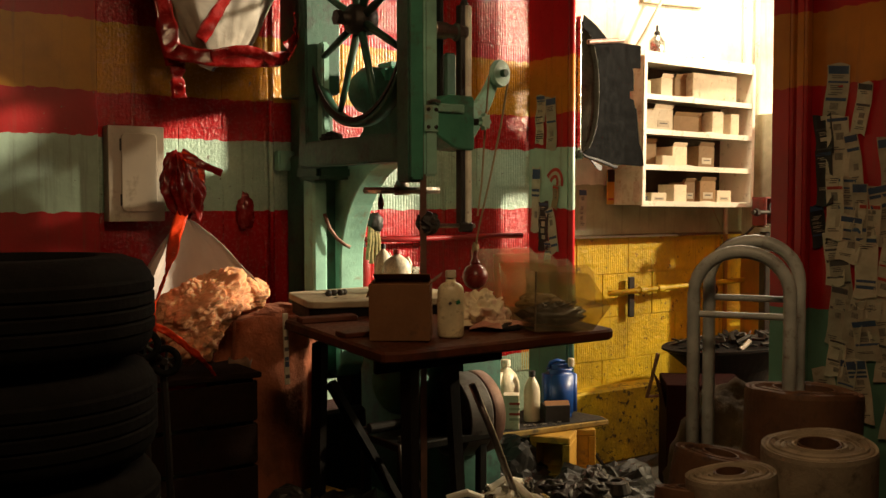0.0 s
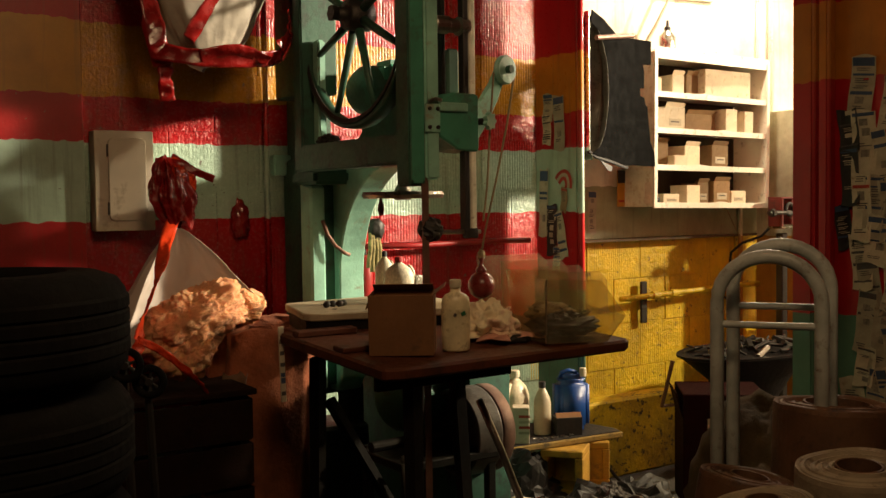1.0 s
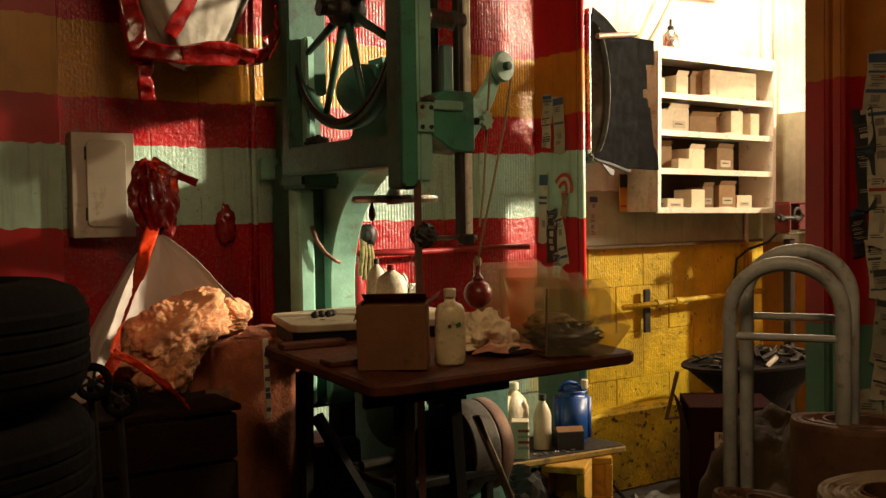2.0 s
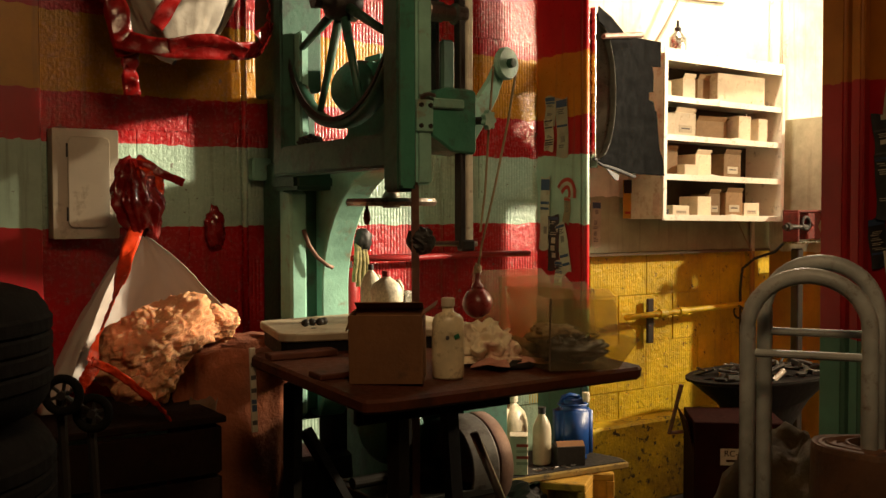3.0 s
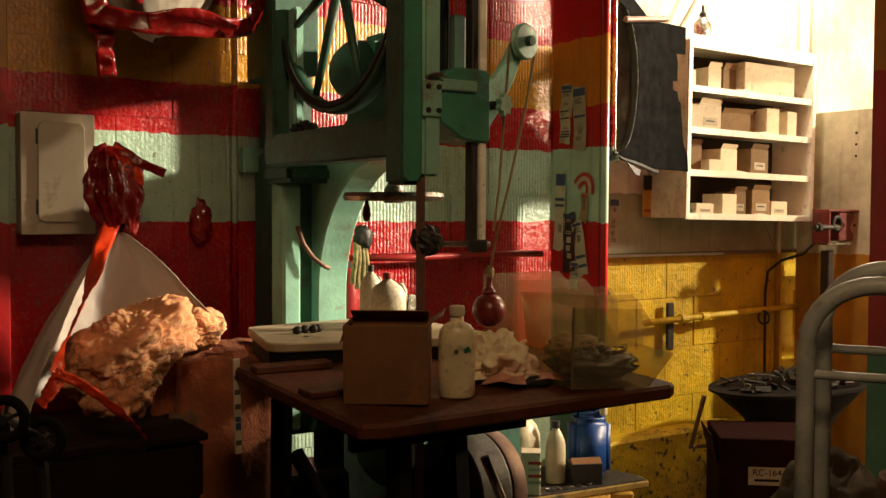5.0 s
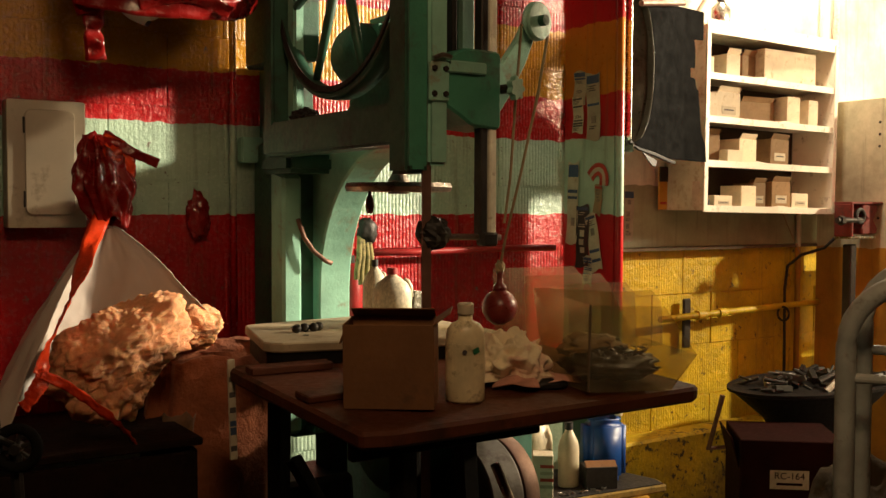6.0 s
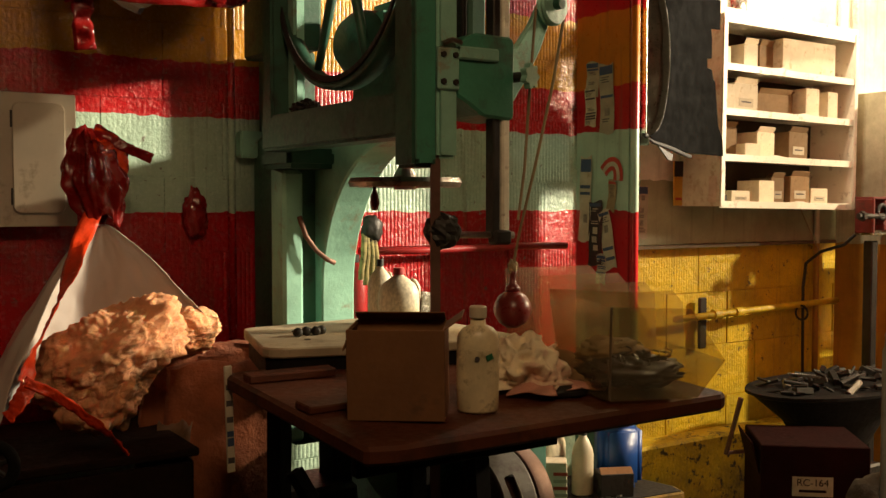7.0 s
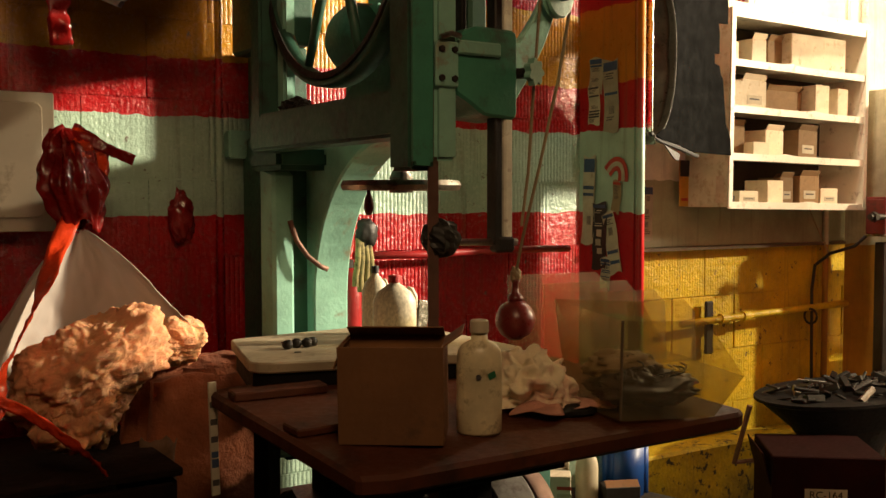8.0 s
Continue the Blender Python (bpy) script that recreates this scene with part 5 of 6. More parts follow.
def roll(name, x, y, z0, z1, r, core, material, label, lean=(0, 0), layers=7):
    """A standing roll wound round an open core, its layers showing at the end."""
    o = thing(name, pose(x, y, z0, lean[0], lean[1], 0), label, "roll", group="standing rolls")
    h = z1 - z0
    prof = [(core, 0.0), (r, 0.0), (r * 1.01, 0.01), (r * 0.985, h * 0.5), (r, h - 0.012), (r * 0.985, h)]
    n = layers
    for i in range(n):
        a = r * 0.985 - (r * 0.985 - core) * (i + 0.55) / n
        b = r * 0.985 - (r * 0.985 - core) * (i + 1) / n
        prof += [(a, h - 0.002 + 0.004 * math.sin(i * 2.3)), (b + 0.003, h - 0.005), (b, h - 0.001 + 0.004 * math.sin(i * 1.7))]
    prof += [(core, h - 0.004), (core, 0.0)]
    bm = lathe(prof, 56)
    for v in bm.verts:
        k = 1 + 0.03 * noise.noise(Vector((v.co.x * 6, v.co.y * 6, v.co.z * 2 + x * 7)))
        v.co.x, v.co.y = v.co.x * k, v.co.y * k
        v.co.z += 0.012 * noise.noise(Vector((v.co.x * 5, v.co.y * 5, y)))
    part("winding", bm, material, o, smooth=False)
    part("core", lathe([(core - 0.006, 0.02), (core, 0.02), (core, h + 0.004), (core - 0.006, h + 0.004), (core - 0.006, 0.02)], 32), M_ROLLDK, o, "brown cardboard core")
    return o


roll("felt_roll", 2.20, 1.80, 0.0, 0.89, 0.145, 0.055, M_ROLL, "standing roll of grey-brown felt with open core", (3, -4))
roll("felt_roll", 1.93, 1.76, 0.0, 0.85, 0.112, 0.040, M_ROLL, "shorter pale standing roll of felt with open core", (-3, -5), 6)
roll("paper_roll", 2.40, 2.03, 0.0, 0.955, 0.17, 0.09, M_ROLLDK, "large brown kraft paper roll standing on end", (0, 3), 5)
roll("paper_roll", 1.95, 2.10, 0.0, 0.83, 0.125, 0.05, M_ROLLDK, "brown paper roll standing on end", (6, 8), 5)
roll("felt_roll", 1.72, 1.86, 0.0, 0.80, 0.085, 0.035, M_ROLLDK, "narrow brown roll standing among the others", (-2, 6), 4)
sk = thing("canvas_sack", pose(2.92, 2.58, 0), "slumped brown canvas sack behind the hand truck", "sack")
part("sack", lump(0.40, (0.95, 0.7, 1.15), 0.22, 1.9, 61, 72, 48, 0.05), M_SACK, sk, smooth=True, m=pose(0, 0, 0.33))


# ---- labels ----
def label_sheet(m, w, h, seed, base=None, group="tyre labels", parent_label="old printed tyre label stuck on the painted column", curl=0.0):
    """A paper label in its own x-z plane, facing -y, printed with bands, blocks and lines of plain bars."""
    r = random.Random(seed)
    o = thing("tyre_label", m, parent_label, "label", group=group)
    bend, side = r.uniform(-0.5, 0.5) * curl, r.uniform(0.4, 1.3) * curl
    def at(u, v):
        return ((u - 0.5) * w * (1 + 0.02 * math.sin(7 * v + seed)), -curl * (2 * v - 1) ** 2 - 0.002 * math.sin(9 * v + seed) - side * (2 * u - 1) ** 2 - bend * u, v * h + 0.006 * math.sin(5 * u + seed) * (1 if v in (0, 1) else 0))
    part("paper", sheet(at, 6, 10, 0.0008), base or M_PAPER, o)
    light = base is M_BLACKP
    ink = M_PAPER if light else M_INK
    tint = r.choice((M_INKBLUE, M_INKBLUE, M_INKBLUE, M_INKRED, M_INK))
    def bar(name, u0, u1, v0, v1, material):
        part(name, sheet(lambda a, b: Vector(at(u0 + (u1 - u0) * a, 0.001 + 0.998 * (v0 + (v1 - v0) * b))) + Vector((0, -0.0016, 0)), 4, 2, 0.0005), material, o)
    v = 0.97
    if r.random() < 0.75:
        k = r.uniform(0.05, 0.16)
        bar("colour_band", 0.05, 0.95, v - k, v, tint)
        v -= k + 0.03
    while v > 0.12:
        c = r.random()
        if c < 0.30:
            for q in range(r.randrange(2, 4)):
                if v > 0.08:
                    a = r.uniform(0.10, 0.25)
                    bar("print_bar", a, a + r.uniform(0.35, 0.62), v - 0.014, v, ink)
                    v -= 0.034
            v -= 0.03
        elif c < 0.5:
            k = min(r.uniform(0.03, 0.06), v - 0.05)
            bar("colour_band", 0.06, 0.94, v - k, v, tint)
            v -= k + r.uniform(0.02, 0.05)
        elif c < 0.7:
            k = min(r.uniform(0.08, 0.14), v - 0.05)
            a = r.uniform(0.2, 0.4)
            bar("print_block", a, a + 0.35, v - k, v, M_PAPER if light else M_INKFADE)
            v -= k + 0.04
        else:
            v -= r.uniform(0.06, 0.16)
    return o


def on_side(y, z, tilt=0.0, x=DIV):
    """On a face that looks towards -x."""
    return pose(x - 0.003, y, z, 0, 0, -90) @ pose(0, 0, 0, 0, tilt, 0)


for i, (y, z, w, h, tl, base) in enumerate(((4.275, 1.930, 0.074, 0.135, 2, None), (4.282, 1.810, 0.066, 0.150, -1, None), (4.183, 1.776, 0.080, 0.275, -2, None), (4.318, 1.345, 0.070, 0.345, 2, None), (4.250, 1.250, 0.080, 0.258, 1, M_BLACKP), (4.153, 1.240, 0.068, 0.235, -12, None), (4.215, 1.175, 0.055, 0.12, 3, None), (4.16, 1.470, 0.045, 0.12, 6, M_CORD))):
    label_sheet(on_side(y, z, tl), w, h, 100 + i, base, curl=0.003)
for i, (x, z, w, h) in enumerate(((3.735, 1.345, 0.060, 0.235),)):
    label_sheet(pose(x, BACK - 0.022, z, 0, 1, 0), w, h, 140 + i, None, parent_label="old printed label stuck on the white plaster")
arcl = thing("curved_label", on_side(4.165, 1.60, 24), "torn red and white curved label stuck on the painted column", "label")
for k, material in enumerate((M_INKRED, M_PAPER, M_INKRED)):
    part("band", sheet(lambda u, v, k=k: ((0.075 - 0.018 * (k + v)) * math.cos(radians(20 + 140 * u)) , -0.0026 - 0.0004 * k, -0.02 + (0.105 - 0.018 * (k + v)) * math.sin(radians(20 + 140 * u))), 18, 1, 0.0006), material, arcl)
# label strips hanging on the dividing wall
n = 0
for y, top, low, w in ((2.56, 2.04, 0.72, 0.062), (2.50, 1.60, 0.80, 0.066), (2.45, 1.96, 1.25, 0.05), (2.40, 1.50, 0.75, 0.07), (2.32, 1.75, 0.85, 0.065), (2.24, 2.10, 1.0, 0.06), (2.60, 1.85, 1.5, 0.06)):
    z = top
    rr = random.Random(n + 5)
    while z > low:
        h = rr.uniform(0.13, 0.26)
        label_sheet(on_side(y + rr.uniform(-0.018, 0.018), z - h, rr.uniform(-11, 11), DIV + 0.065 - 0.004 * (n % 3)), w * rr.uniform(1.15, 1.6), h, 200 + n, M_BLACKP if y == 2.60 else None, "label strips", "old printed tyre label hanging on the dividing wall", 0.007)
        z -= h * rr.uniform(0.75, 1.02)
        n += 1


# ---- the side room ----
def parts_shelf():
    W, H, D = 0.945, 0.835, 0.25
    s = thing("parts_shelf", pose(3.950, BACK - 0.021, 1.487, 0, 0.8, 0), "white enamelled steel wall shelf with four bays of small cartons", "shelf")
    part("back_panel", Bx((W - 0.04, 0.006, H - 0.02), (W / 2, -0.004, H / 2)), M_BAYBACK, s, "back panel, the bays' shade in its dark brown")
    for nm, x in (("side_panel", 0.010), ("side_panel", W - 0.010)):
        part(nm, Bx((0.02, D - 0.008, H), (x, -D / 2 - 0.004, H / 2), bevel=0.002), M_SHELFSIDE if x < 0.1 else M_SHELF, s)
    part("side_label", Bx((0.0012, 0.045, 0.115), (-0.0008, -0.21, 0.075)), M_PAPER, s, "small printed label on the shelf side")
    zs = (0.0, 0.205, 0.405, 0.60, 0.805)
    for i, z in enumerate(zs):
        lip = 0.03 if i < 4 else 0.062
        part("shelf_board", Bx((W - 0.044, D - 0.02, 0.010), (W / 2, -D / 2, z + 0.012)), M_SHELF, s)
        bm = bmesh.new()
        n = 24
        r = random.Random(i)
        dent = r.uniform(0.35, 0.6)
        def fn(u, v, z=z, lip=lip, dent=dent, i=i):
            k = 0.006 * math.exp(-((u - dent) / 0.05) ** 2) * (1 if i in (0, 3, 4) else 0.4)
            return (0.002 + u * (W - 0.004), -D - 0.002 - k, z - 0.006 + lip * v + (0.007 * math.exp(-((u - dent) / 0.04) ** 2) if v > 0.5 and i < 4 else 0))
        part("lip", sheet(fn, n, 2, 0.003, bm), M_SHELF, s, "bent white shelf lip")
    for x in (0.012, W - 0.012):
        part("front_stile", Bx((0.024, 0.004, H), (x, -D - 0.006, H / 2), bevel=0.001), M_SHELF, s)
    return s


parts_shelf()


def shelf_box(bay, f0, f1, h, y, material, label, openf=False, lab=False):
    zs = (0.017, 0.222, 0.422, 0.617)
    W = 0.945
    x0, x1 = 3.953 + 0.0105 * bay * 0.27 + f0 * W, 3.953 + 0.0105 * bay * 0.27 + f1 * W
    w = x1 - x0
    z = 1.487 + zs[bay] + 0.004 - 0.0139 * ((f0 + f1) / 2) * W + abs(w) * 0.006
    d = 0.13
    r = random.Random(int(f0 * 1000) + bay)
    b = thing("parts_carton", pose((x0 + x1) / 2, BACK - 0.030 - y, z, 0, 0.8, r.uniform(-6, 6)), label, "box", group="cartons on the shelf")
    part("body", Bx((w, d, h), (0, d / 2, h / 2), bevel=0.002), material, b)
    if openf:
        part("flap", Bx((w * 0.9, 0.003, 0.03), (0, 0, 0.014), bevel=0.0008), material, b, m=pose(0, 0.004, h, 30, 0, 0))
        part("flap", Bx((0.003, d * 0.8, 0.035), (0, 0, 0.016), bevel=0.0008), material, b, m=pose(w / 2, d / 2, h, 0, 50, 0))
    if lab:
        part("label", Bx((w * 0.6, 0.001, h * 0.3), (0, -0.0012, h * 0.32)), M_PAPER, b, "white printed label")
        part("print", Bx((w * 0.4, 0.001, h * 0.05), (0, -0.0022, h * 0.34)), M_INK, b)


LT, TN, DK = M_CARDLT, M_CARTON, M_CARDDK
for a in ((3, 0.02, 0.12, 0.085, 0.19, LT, 0, 0), (3, 0.19, 0.29, 0.105, 0.20, LT, 1, 0), (3, 0.36, 0.47, 0.12, 0.15, TN, 1, 0), (3, 0.47, 0.86, 0.155, 0.205, LT, 0, 0),
          (2, 0.03, 0.13, 0.115, 0.20, LT, 0, 0), (2, 0.14, 0.31, 0.125, 0.19, LT, 1, 1), (2, 0.38, 0.62, 0.10, 0.14, TN, 1, 0), (2, 0.65, 0.745, 0.135, 0.205, LT, 0, 0), (2, 0.82, 0.91, 0.13, 0.20, LT, 0, 0),
          (1, 0.02, 0.08, 0.10, 0.17, TN, 1, 0), (1, 0.09, 0.21, 0.13, 0.15, TN, 1, 0), (1, 0.20, 0.30, 0.058, 0.215, LT, 0, 0), (1, 0.31, 0.45, 0.115, 0.185, LT, 1, 0), (1, 0.53, 0.69, 0.125, 0.195, TN, 1, 1),
          (0, 0.02, 0.10, 0.03, 0.20, DK, 0, 0), (0, 0.12, 0.25, 0.05, 0.205, LT, 0, 1), (0, 0.32, 0.43, 0.10, 0.20, LT, 0, 0), (0, 0.43, 0.52, 0.115, 0.185, TN, 1, 1), (0, 0.555, 0.69, 0.125, 0.20, TN, 1, 1), (0, 0.71, 0.84, 0.072, 0.20, LT, 0, 1)):
    nm = {id(LT): "pale", id(TN): "tan", id(DK): "dark"}[id(a[5])]
    shelf_box(*a[:6], nm + (" open" if a[6] else "") + " cardboard parts carton on the steel shelf" + (" with a label" if a[7] else ""), a[6], a[7])

sb = thing("solvent_bottle", pose(4.20, BACK - 0.14, 2.350), "clear plastic solvent bottle with black spout on the shelf top", "bottle")
part("body", lathe([(0, 0), (0.045, 0), (0.048, 0.006), (0.048, 0.085), (0.02, 0.115), (0.016, 0.12), (0, 0.12)], 22, (1.15, 0.7)), M_CHROME, sb, "grey plastic body", smooth=True)
part("spout", lathe([(0, 0.118), (0.018, 0.118), (0.018, 0.135), (0.008, 0.145), (0.007, 0.175), (0, 0.175)], 14), M_BLACKP, sb, "black spout")
solid("shelf_top_board", Bx((0.24, 0.14, 0.02), (0, 0, 0.01), bevel=0.003), M_CARDLT, "tan board lying on the shelf top", "board", m=pose(4.10, BACK - 0.15, 2.326, 0, 0.8, 0))
jm = thing("bracket_pile", pose(4.65, BACK - 0.15, 2.314), "pile of small rusty brackets on the shelf top", "brackets")
for i in range(9):
    a = rs.uniform(0, 6.28)
    part("bracket", Bx((0.09, 0.012, 0.006), (0.10 * math.cos(a) * (i / 9), 0.03 * math.sin(a), 0.006 + 0.005 * i), (rs.uniform(-25, 25), rs.uniform(-12, 12), rs.uniform(0, 180)), 0.001), M_RUST if i % 2 else M_STEEL, jm)


def fender():
    """A hanging car fender: a bulged black panel with a turned-in wheel arch on one side."""
    s = thing("car_fender", pose(3.35, 4.05, 1.705, 0, 0, 13.6), "black painted car fender hung up by its edge, wheel arch showing", "fender")
    right = [(0.0, 0.598), (0.070, 0.592), (0.127, 0.552), (0.31, 0.522), (0.318, 0.505), (0.357, 0.492), (0.362, 0.452), (0.40, 0.452), (0.404, 0.490), (0.484, 0.492), (0.526, 0.482), (0.532, 0.560), (0.656, 0.562)]
    top = [(0.0, 0.748), (0.016, 0.752), (0.118, 0.718), (0.198, 0.675), (0.246, 0.645), (0.562, 0.662)]
    def along(tab, k):
        for (a, b), (c, d) in zip(tab, tab[1:]):
            if k <= c:
                return b + (d - b) * (k - a) / max(1e-6, c - a)
        return tab[-1][1]
    def arch(z):
        """Front edge of the panel: the wheel arch bites into it."""
        k = (z - 0.37) / 0.315
        return 0.012 + 0.150 * math.sqrt(max(0.0, 1 - k * k))
    bite = [(arch(0.055 + 0.63 * i / 24), 0.055 + 0.63 * i / 24) for i in range(25)]
    outline = [(0.05, 0.040), (0.30, 0.0), (0.60, -0.003)] + [(x, z) for z, x in right[1:]] + [(0.40, 0.652), (0.246, 0.645), (0.198, 0.675), (0.118, 0.718), (0.016, 0.752), (0.004, 0.70)] + bite[::-1]
    part("panel", prism(outline, 0.006, "y", 0.0015), M_SHROUD, s, "black panel with notched edge", m=pose(0, -0.022, 0))
    def lip(u, v):
        a = 0.02 + 0.70 * u
        x = arch(a)
        return (x - 0.004 + 0.006 * v, -0.020 + 0.085 * v - 0.01 * math.sin(math.pi * v), min(a, along(top, x)))
    part("arch_lip", sheet(lip, 60, 6, 0.002), M_GALV, s, "dull worn lip of the wheel arch", smooth=True)
    def liner(u, v):
        a = 0.05 + 0.67 * v
        x = arch(a) * (1 - u) + 0.004 * u
        return (x, 0.012 + 0.055 * math.sin(math.pi * u) + 0.012 * noise.noise(Vector((3 * u, 5 * v, 1))), a)
    part("liner", sheet(liner, 14, 36, 0.002), M_GALV, s, "dull grey inner liner", smooth=True)
    part("edge_flange", Bx((0.010, 0.03, 0.68), (-0.002, 0.0, 0.405), bevel=0.003), M_CHROME, s, "bare front edge")
    part("lower_flange", tube([(0.0, -0.004, 0.062), (0.05, -0.012, 0.036), (0.18, -0.02, 0.012), (0.30, -0.015, -0.010), (0.34, -0.01, -0.012)], 0.009, 8), M_BLACKP, s)
    part("bracket", prism([(0.08, 0.02), (0.19, -0.01), (0.18, -0.035), (0.15, -0.03)], 0.006, "y"), M_BLACKP, s, m=pose(0, -0.02, 0))
    for x, z in ((0.585, 0.02), (0.53, 0.17), (0.505, 0.30), (0.47, 0.505), (0.545, 0.63), (0.46, 0.635), (0.36, 0.005)):
        part("rivet", Rod((x - 0.012, -0.002, z), (x - 0.012, -0.020, z), 0.006, seg=10), M_CHROME, s)
    part("hanger", Rod((0.30, 0.0, 0.62), (0.34, 0.33, 0.66), 0.008, seg=8), M_IRON, s)
    part("support_bar", Rod((0.03, -0.035, 0.615), (0.32, -0.06, 0.655), 0.013, seg=10), M_RUST, s, "rusty support bar")


fender()
yp = thing("yellow_packet", pose(3.925, BACK - 0.05, 1.49), "yellow and black hanging parts packet", "packet")
part("card", Bx((0.055, 0.006, 0.20), (0, 0, 0.10), bevel=0.001), M_BLOCK, yp)
part("header", Bx((0.055, 0.002, 0.07), (0, -0.005, 0.165)), M_BLACKP, yp, "black printed header")
part("band", Bx((0.04, 0.002, 0.012), (0, -0.005, 0.03)), M_INKRED, yp)
hk = thing("hanging_hook", pose(3.62, BACK - 0.03, 1.62), "dark iron hook hanging below the shroud", "hook")
part("wire", tube([(0, 0, 0.10), (0.002, 0, 0.02), (0.0, -0.005, -0.03)], 0.004, 6), M_IRON, hk)
part("hook", tube([(0, -0.005, -0.03), (-0.012, -0.008, -0.045), (-0.02, -0.006, -0.035)], 0.006, 6), M_IRON, hk)

pipe = thing("wall_gas_pipe", pose(3.92, BACK - 0.05, 0.985), "yellow painted pipe on brackets along the block wall", "pipe")
part("pipe", tube([(0, 0, -0.012), (0.5, 0, 0.0), (1.0, 0, 0.012), (1.2, 0, 0.014)], 0.016, 12), M_YELLOW, pipe, smooth=True)
part("bracket", Bx((0.05, 0.018, 0.24), (0.21, 0.035, -0.045), bevel=0.006), M_IRON, pipe, "dark iron wall bracket")
for x in (0.27, 0.42):
    part("coupling", Rod((x - 0.025, 0, -0.008 + 0.012 * x), (x + 0.025, 0, -0.008 + 0.012 * x), 0.023, seg=14), M_YELLOW, pipe)
part("ring_hook", ring_tube((0.86, -0.02, -0.03), 0.035, 0.006, "x", 20, 6), M_IRON, pipe, "black ring hook")
solid("side_conduit", tube([(4.935, BACK - 0.035, 0.5), (4.935, BACK - 0.035, 1.42), (4.93, BACK - 0.035, 1.5)], 0.015, 10), M_CABINET, "painted conduit below the steel shelf", "conduit", smooth=True)
solid("side_conduit", tube([(5.22, BACK - 0.035, 2.06), (5.22, BACK - 0.035, 3.15)], 0.016, 10), M_SHELF, "white conduit running up the plaster wall", "conduit", smooth=True)
solid("side_conduit", tube([(5.10, BACK - 0.03, 2.0), (5.10, BACK - 0.03, 3.15)], 0.010, 10), M_SHELF, "thin white conduit running up the plaster wall", "conduit", smooth=True)
solid("drop_cable", tube([(4.86, 4.14, 1.37), (4.86, 4.22, 1.30), (4.84, 4.34, 1.26), (4.82, 4.41, 1.20), (4.82, 4.425, 1.08), (4.825, 4.425, 0.75), (4.83, 4.425, 0.44)], 0.008, 8), M_BLACKP, "black cable drooping from the valve to the wall", "cable", smooth=True)
solid("shelf_wire", tube([(4.80, BACK - 0.03, 1.49), (4.86, BACK - 0.04, 1.38), (4.93, BACK - 0.06, 1.25)], 0.003, 6), M_CORD, "thin wire hanging below the shelf", "wire")
solid("lamp_bracket", tube([(4.02, BACK - 0.10, 2.33), (4.12, BACK - 0.12, 2.48), (4.30, BACK - 0.15, 2.78)], 0.010, 8), M_CABINET, "thin metal rod leaning from the shelf to the wall", "rod")
solid("wall_rail", Bx((0.50, 0.03, 0.022), (0, 0, 0), bevel=0.003), M_CABINET, "short metal rail fixed high on the plaster", "rail", m=pose(4.43, BACK - 0.036, 2.69, 0, -2, 0))

cab = thing("steel_cabinet", pose(5.09, BACK - 0.035, 0), "ochre-grey steel cabinet with an open shelved front", "cabinet")
part("side_panel", Bx((0.012, 0.46, 2.05), (0, -0.23, 1.025), bevel=0.002), M_CABINET, cab)
part("side_panel", Bx((0.012, 0.46, 2.05), (0.6, -0.23, 1.025), bevel=0.002), M_CABINET, cab)
part("front_stile", Bx((0.03, 0.012, 2.05), (0.012, -0.466, 1.025), bevel=0.002), M_SHELF, cab, "white front stile")
for z in (0.3, 0.75, 1.2, 1.62, 2.03):
    part("shelf_board", Bx((0.585, 0.44, 0.016), (0.30, -0.23, z)), M_SHELF, cab)
for y, z in ((-0.36, 1.93), (-0.36, 1.87), (-0.36, 1.81), (-0.36, 1.45)):
    part("rivet", Rod((-0.006, y, z), (-0.009, y, z), 0.007, seg=8), M_IRON, cab)

vs = thing("pipe_vise", pose(4.90, 4.06, 0), "red painted pipe vise on a steel stand", "vise")
part("stand", Bx((0.05, 0.05, 1.32), (0.02, 0.06, 0.66), bevel=0.006), M_IRON, vs)
part("body", prism([(0.03, 1.37), (0.15, 1.37), (0.16, 1.40), (0.125, 1.44), (0.16, 1.49), (0.155, 1.52), (0.03, 1.52), (0.03, 1.49), (0.075, 1.445), (0.03, 1.40)], 0.09, "y", 0.006), M_VISE, vs)
part("jaw", Bx((0.025, 0.10, 0.17), (-0.06, 0.04, 1.44), bevel=0.008), M_VISE, vs)
part("top_strap", Bx((0.26, 0.10, 0.012), (0.06, 0.04, 1.525), bevel=0.003), M_VISE, vs)
part("bottom_strap", Bx((0.20, 0.10, 0.012), (0.03, 0.04, 1.355), bevel=0.003), M_CHROME, vs)
part("screw", Rod((-0.17, 0.0, 1.44), (0.02, 0.0, 1.44), 0.014, seg=12), M_IRON, vs)
part("nut", Rod((-0.15, 0.0, 1.44), (-0.125, 0.0, 1.44), 0.024, seg=6), M_IRON, vs)
part("spring", ring_tube((0.005, -0.005, 1.46), 0.032, 0.010, "y", 24, 8), M_BLACKP, vs)


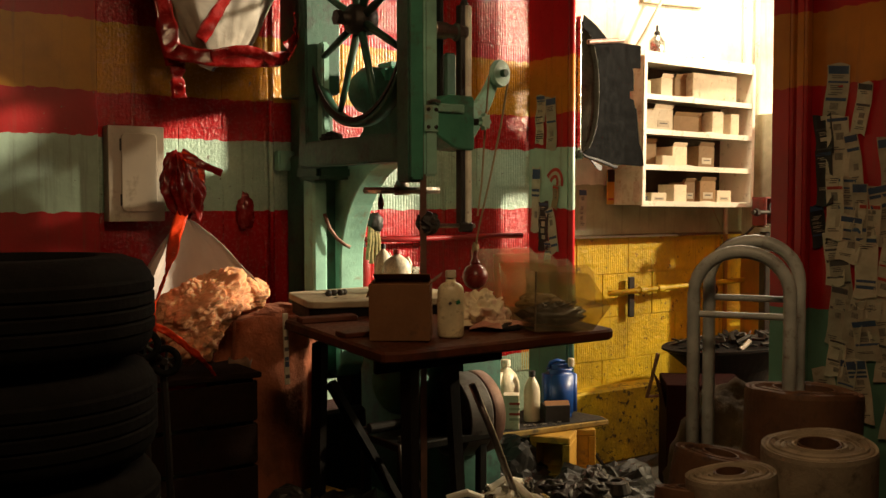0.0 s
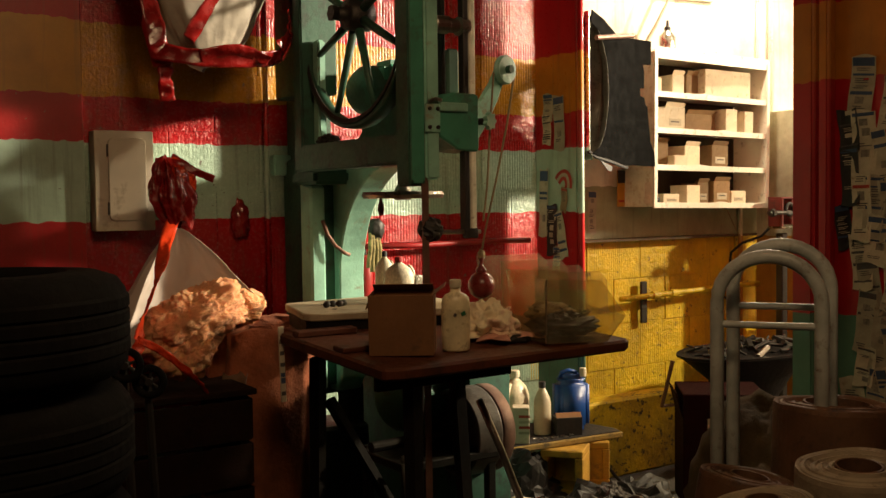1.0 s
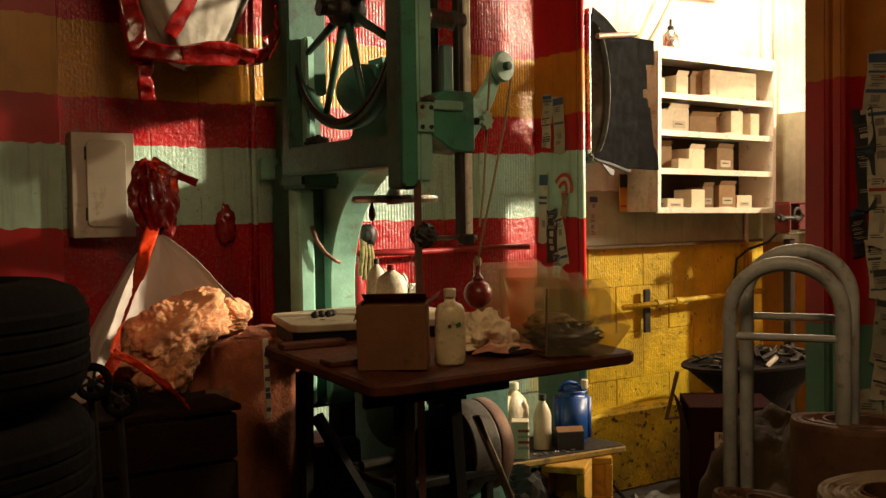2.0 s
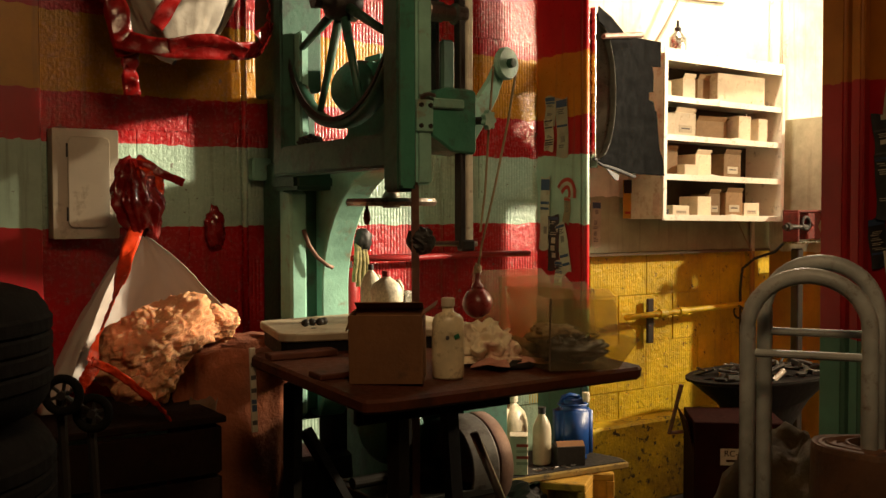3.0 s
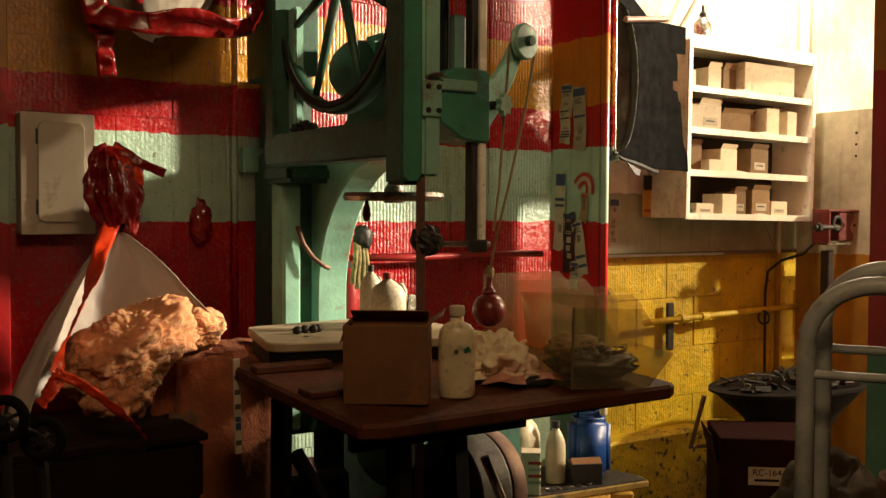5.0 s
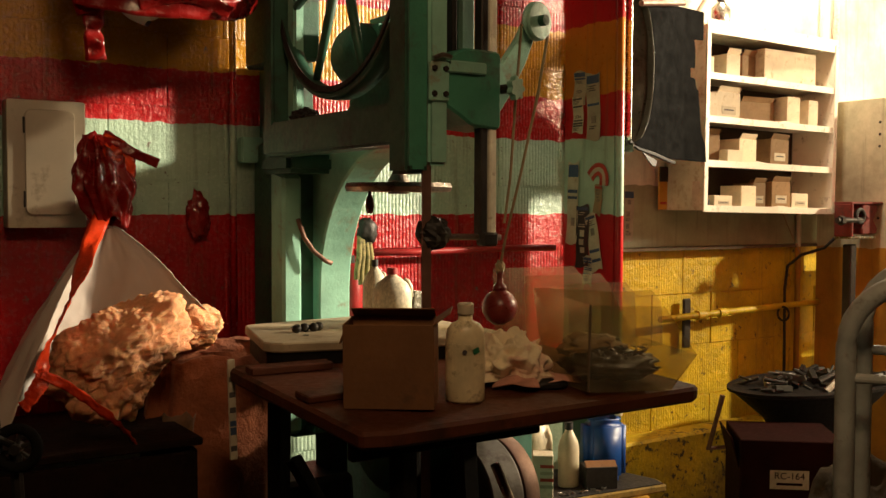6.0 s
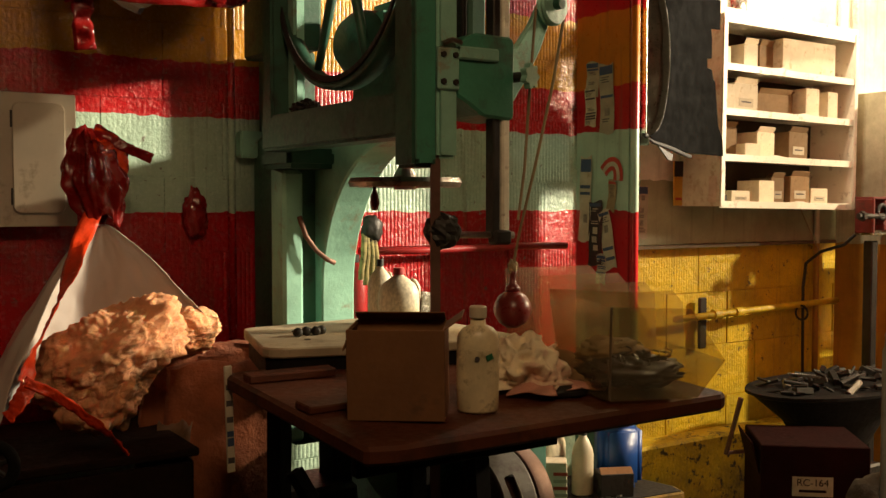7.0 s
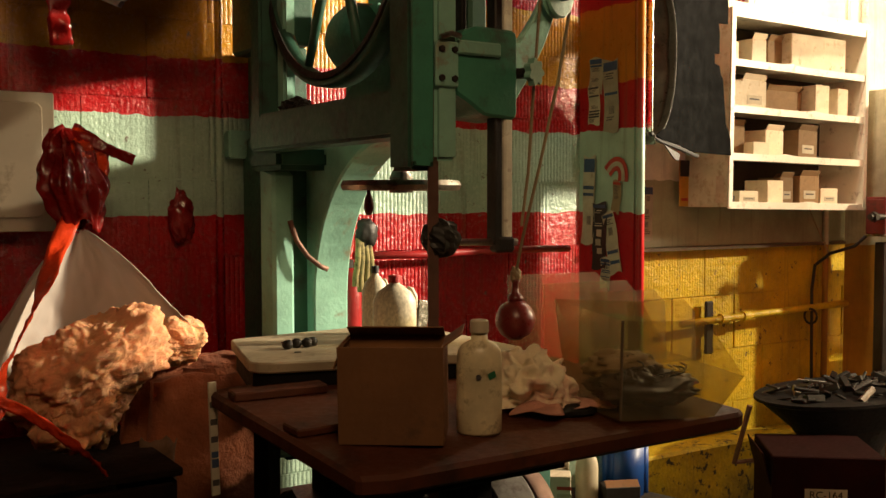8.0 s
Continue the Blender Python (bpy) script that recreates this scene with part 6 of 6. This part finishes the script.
def scrap_bin():
    b = thing("scrap_tray", pose(4.47, 3.98, 0.0), "black round tapered steel tray heaped with metal scraps", "tray")
    part("bowl", lathe([(0.0, 0.34), (0.12, 0.33), (0.30, 0.55), (0.47, 0.672), (0.50, 0.682), (0.50, 0.694), (0.46, 0.690), (0.0, 0.668)], 40, (1.0, 0.56)), M_WOODBL, b)
    part("stand", Bx((0.22, 0.26, 0.34), (0.06, 0, 0.17), bevel=0.01), M_IRON, b)
    part("side_brace", tube([(-0.48, 0.12, 0.66), (-0.50, 0.18, 0.41), (-0.30, 0.15, 0.405), (-0.28, 0.10, 0.36)], 0.012, 8), M_RUST, b, "rusty bent brace")
    for i in range(60):
        a, k = rs.uniform(0, 6.28), rs.uniform(0.1, 0.9)
        x, y = 0.46 * k * math.cos(a), 0.25 * k * math.sin(a)
        mm = pose(x, y, 0.688 + rs.uniform(0, 0.035), rs.uniform(-25, 25), rs.uniform(-25, 25), rs.uniform(0, 360))
        bm = Bx((rs.uniform(0.05, 0.13), rs.uniform(0.01, 0.035), rs.uniform(0.005, 0.03)), bevel=0.002) if i % 3 else Rod((-0.05, 0, 0), (0.05, 0, 0), rs.uniform(0.006, 0.016), seg=8)
        part("scrap", bm, rs.choice((M_STEEL, M_IRON, M_IRON, M_JUNK, M_JUNK)), b, m=mm)


scrap_bin()
rb = thing("printed_carton", pose(3.92, 3.72, 0, 0, 0, -40), "dark red printed carton with a cream label", "box")
part("body", Bx((0.40, 0.36, 0.58), (0, 0, 0.29), bevel=0.004), M_REDBOX, rb)
part("flap", Bx((0.005, 0.30, 0.13), (-0.215, 0, 0.52), (0, -14, 0), 0.001), M_REDBOX, rb)
lab = part("label", Bx((0.15, 0.002, 0.075), (-0.01, -0.1815, 0.425)), M_PAPER, rb, "cream label with dark red lettering")
fc = bpy.data.curves.new("lettering", "FONT")
fc.body, fc.size, fc.extrude, fc.align_x = "RC-164", 0.038, 0.0006, "CENTER"
tmp = bpy.data.objects.new("lettering", fc)
scene.collection.objects.link(tmp)
bpy.context.view_layer.update()
letters = bpy.data.meshes.new_from_object(tmp.evaluated_get(bpy.context.evaluated_depsgraph_get()))
bpy.data.objects.remove(tmp)
letters.materials.clear()
letters.materials.append(M_REDBOX)
lt = new("lettering", letters)
lt.parent, lt.matrix_basis = lab, pose(-0.01, -0.1832, 0.428, 90, 0, 0)
part("print_bar", Bx((0.10, 0.001, 0.010), (-0.01, -0.1832, 0.408)), M_REDBOX, lab)


# ---- wall blocks ----
def ribbed_block(w, h, ribs, deep=0.0013):
    """A scored clay block: a shallow body with upright ribs on its face (towards -y)."""
    bm = bmesh.new()
    xs, n = [], ribs * 3
    for i in range(n + 1):
        k = i % 3
        xs.append((-w / 2 + w * i / n, 0.0 if k in (1, 2) else deep))
    lo = [bm.verts.new((x, d, 0)) for x, d in xs]
    hi = [bm.verts.new((x, d, h)) for x, d in xs]
    bl = [bm.verts.new((-w / 2, 0.03, 0)), bm.verts.new((w / 2, 0.03, 0))]
    bh = [bm.verts.new((-w / 2, 0.03, h)), bm.verts.new((w / 2, 0.03, h))]
    for i in range(n):
        bm.faces.new((lo[i], lo[i + 1], hi[i + 1], hi[i]))
    bm.faces.new((bl[0], lo[0], hi[0], bh[0]))
    bm.faces.new((lo[-1], bl[1], bh[1], hi[-1]))
    bm.faces.new([*hi, bh[1], bh[0]])
    bm.faces.new([*reversed(lo), bl[0], bl[1]])
    return bm


COURSE, LENGTH = 0.2535, 0.405
rng = random.Random(4)
striped_block = finish("block", ribbed_block(LENGTH - 0.004, COURSE - 0.005, 25), M_STRIPE)
plain_block = finish("block", ribbed_block(LENGTH - 0.004, COURSE - 0.006, 25, 0.0003), M_STRIPE)
yellow_block = finish("block", ribbed_block(LENGTH - 0.007, COURSE - 0.005, 25, 0.0008), M_YELLOW)
for row in range(-1, 12):
    z = 0.069 + row * COURSE
    for k in range(8):
        x = 1.05 + LENGTH / 2 + (k - (row % 2) * 0.5) * LENGTH - 0.05
        if x - LENGTH / 2 > 0.75 and x - LENGTH / 2 < 3.1 and z > 0:
            b = new("block", striped_block if x > 1.95 else plain_block)
            b.parent = wall_back
            b.matrix_basis = pose(x, BACK + 0.018 + rng.uniform(-0.002, 0.002), z, 0, 0, rng.uniform(-0.2, 0.2))
    for k in range(9):
        x = 4.54 + LENGTH / 2 + (k - 4 - (row % 2) * 0.5) * LENGTH
        if x - LENGTH / 2 > 3.3 and x + LENGTH / 2 < 6.5 and 0.3 < z < 1.2:
            b = new("block", yellow_block)
            b.parent = wall_side
            b.matrix_basis = pose(x, BACK + 0.018 + rng.uniform(-0.003, 0.003), z, 0, 0, rng.uniform(-0.3, 0.3))
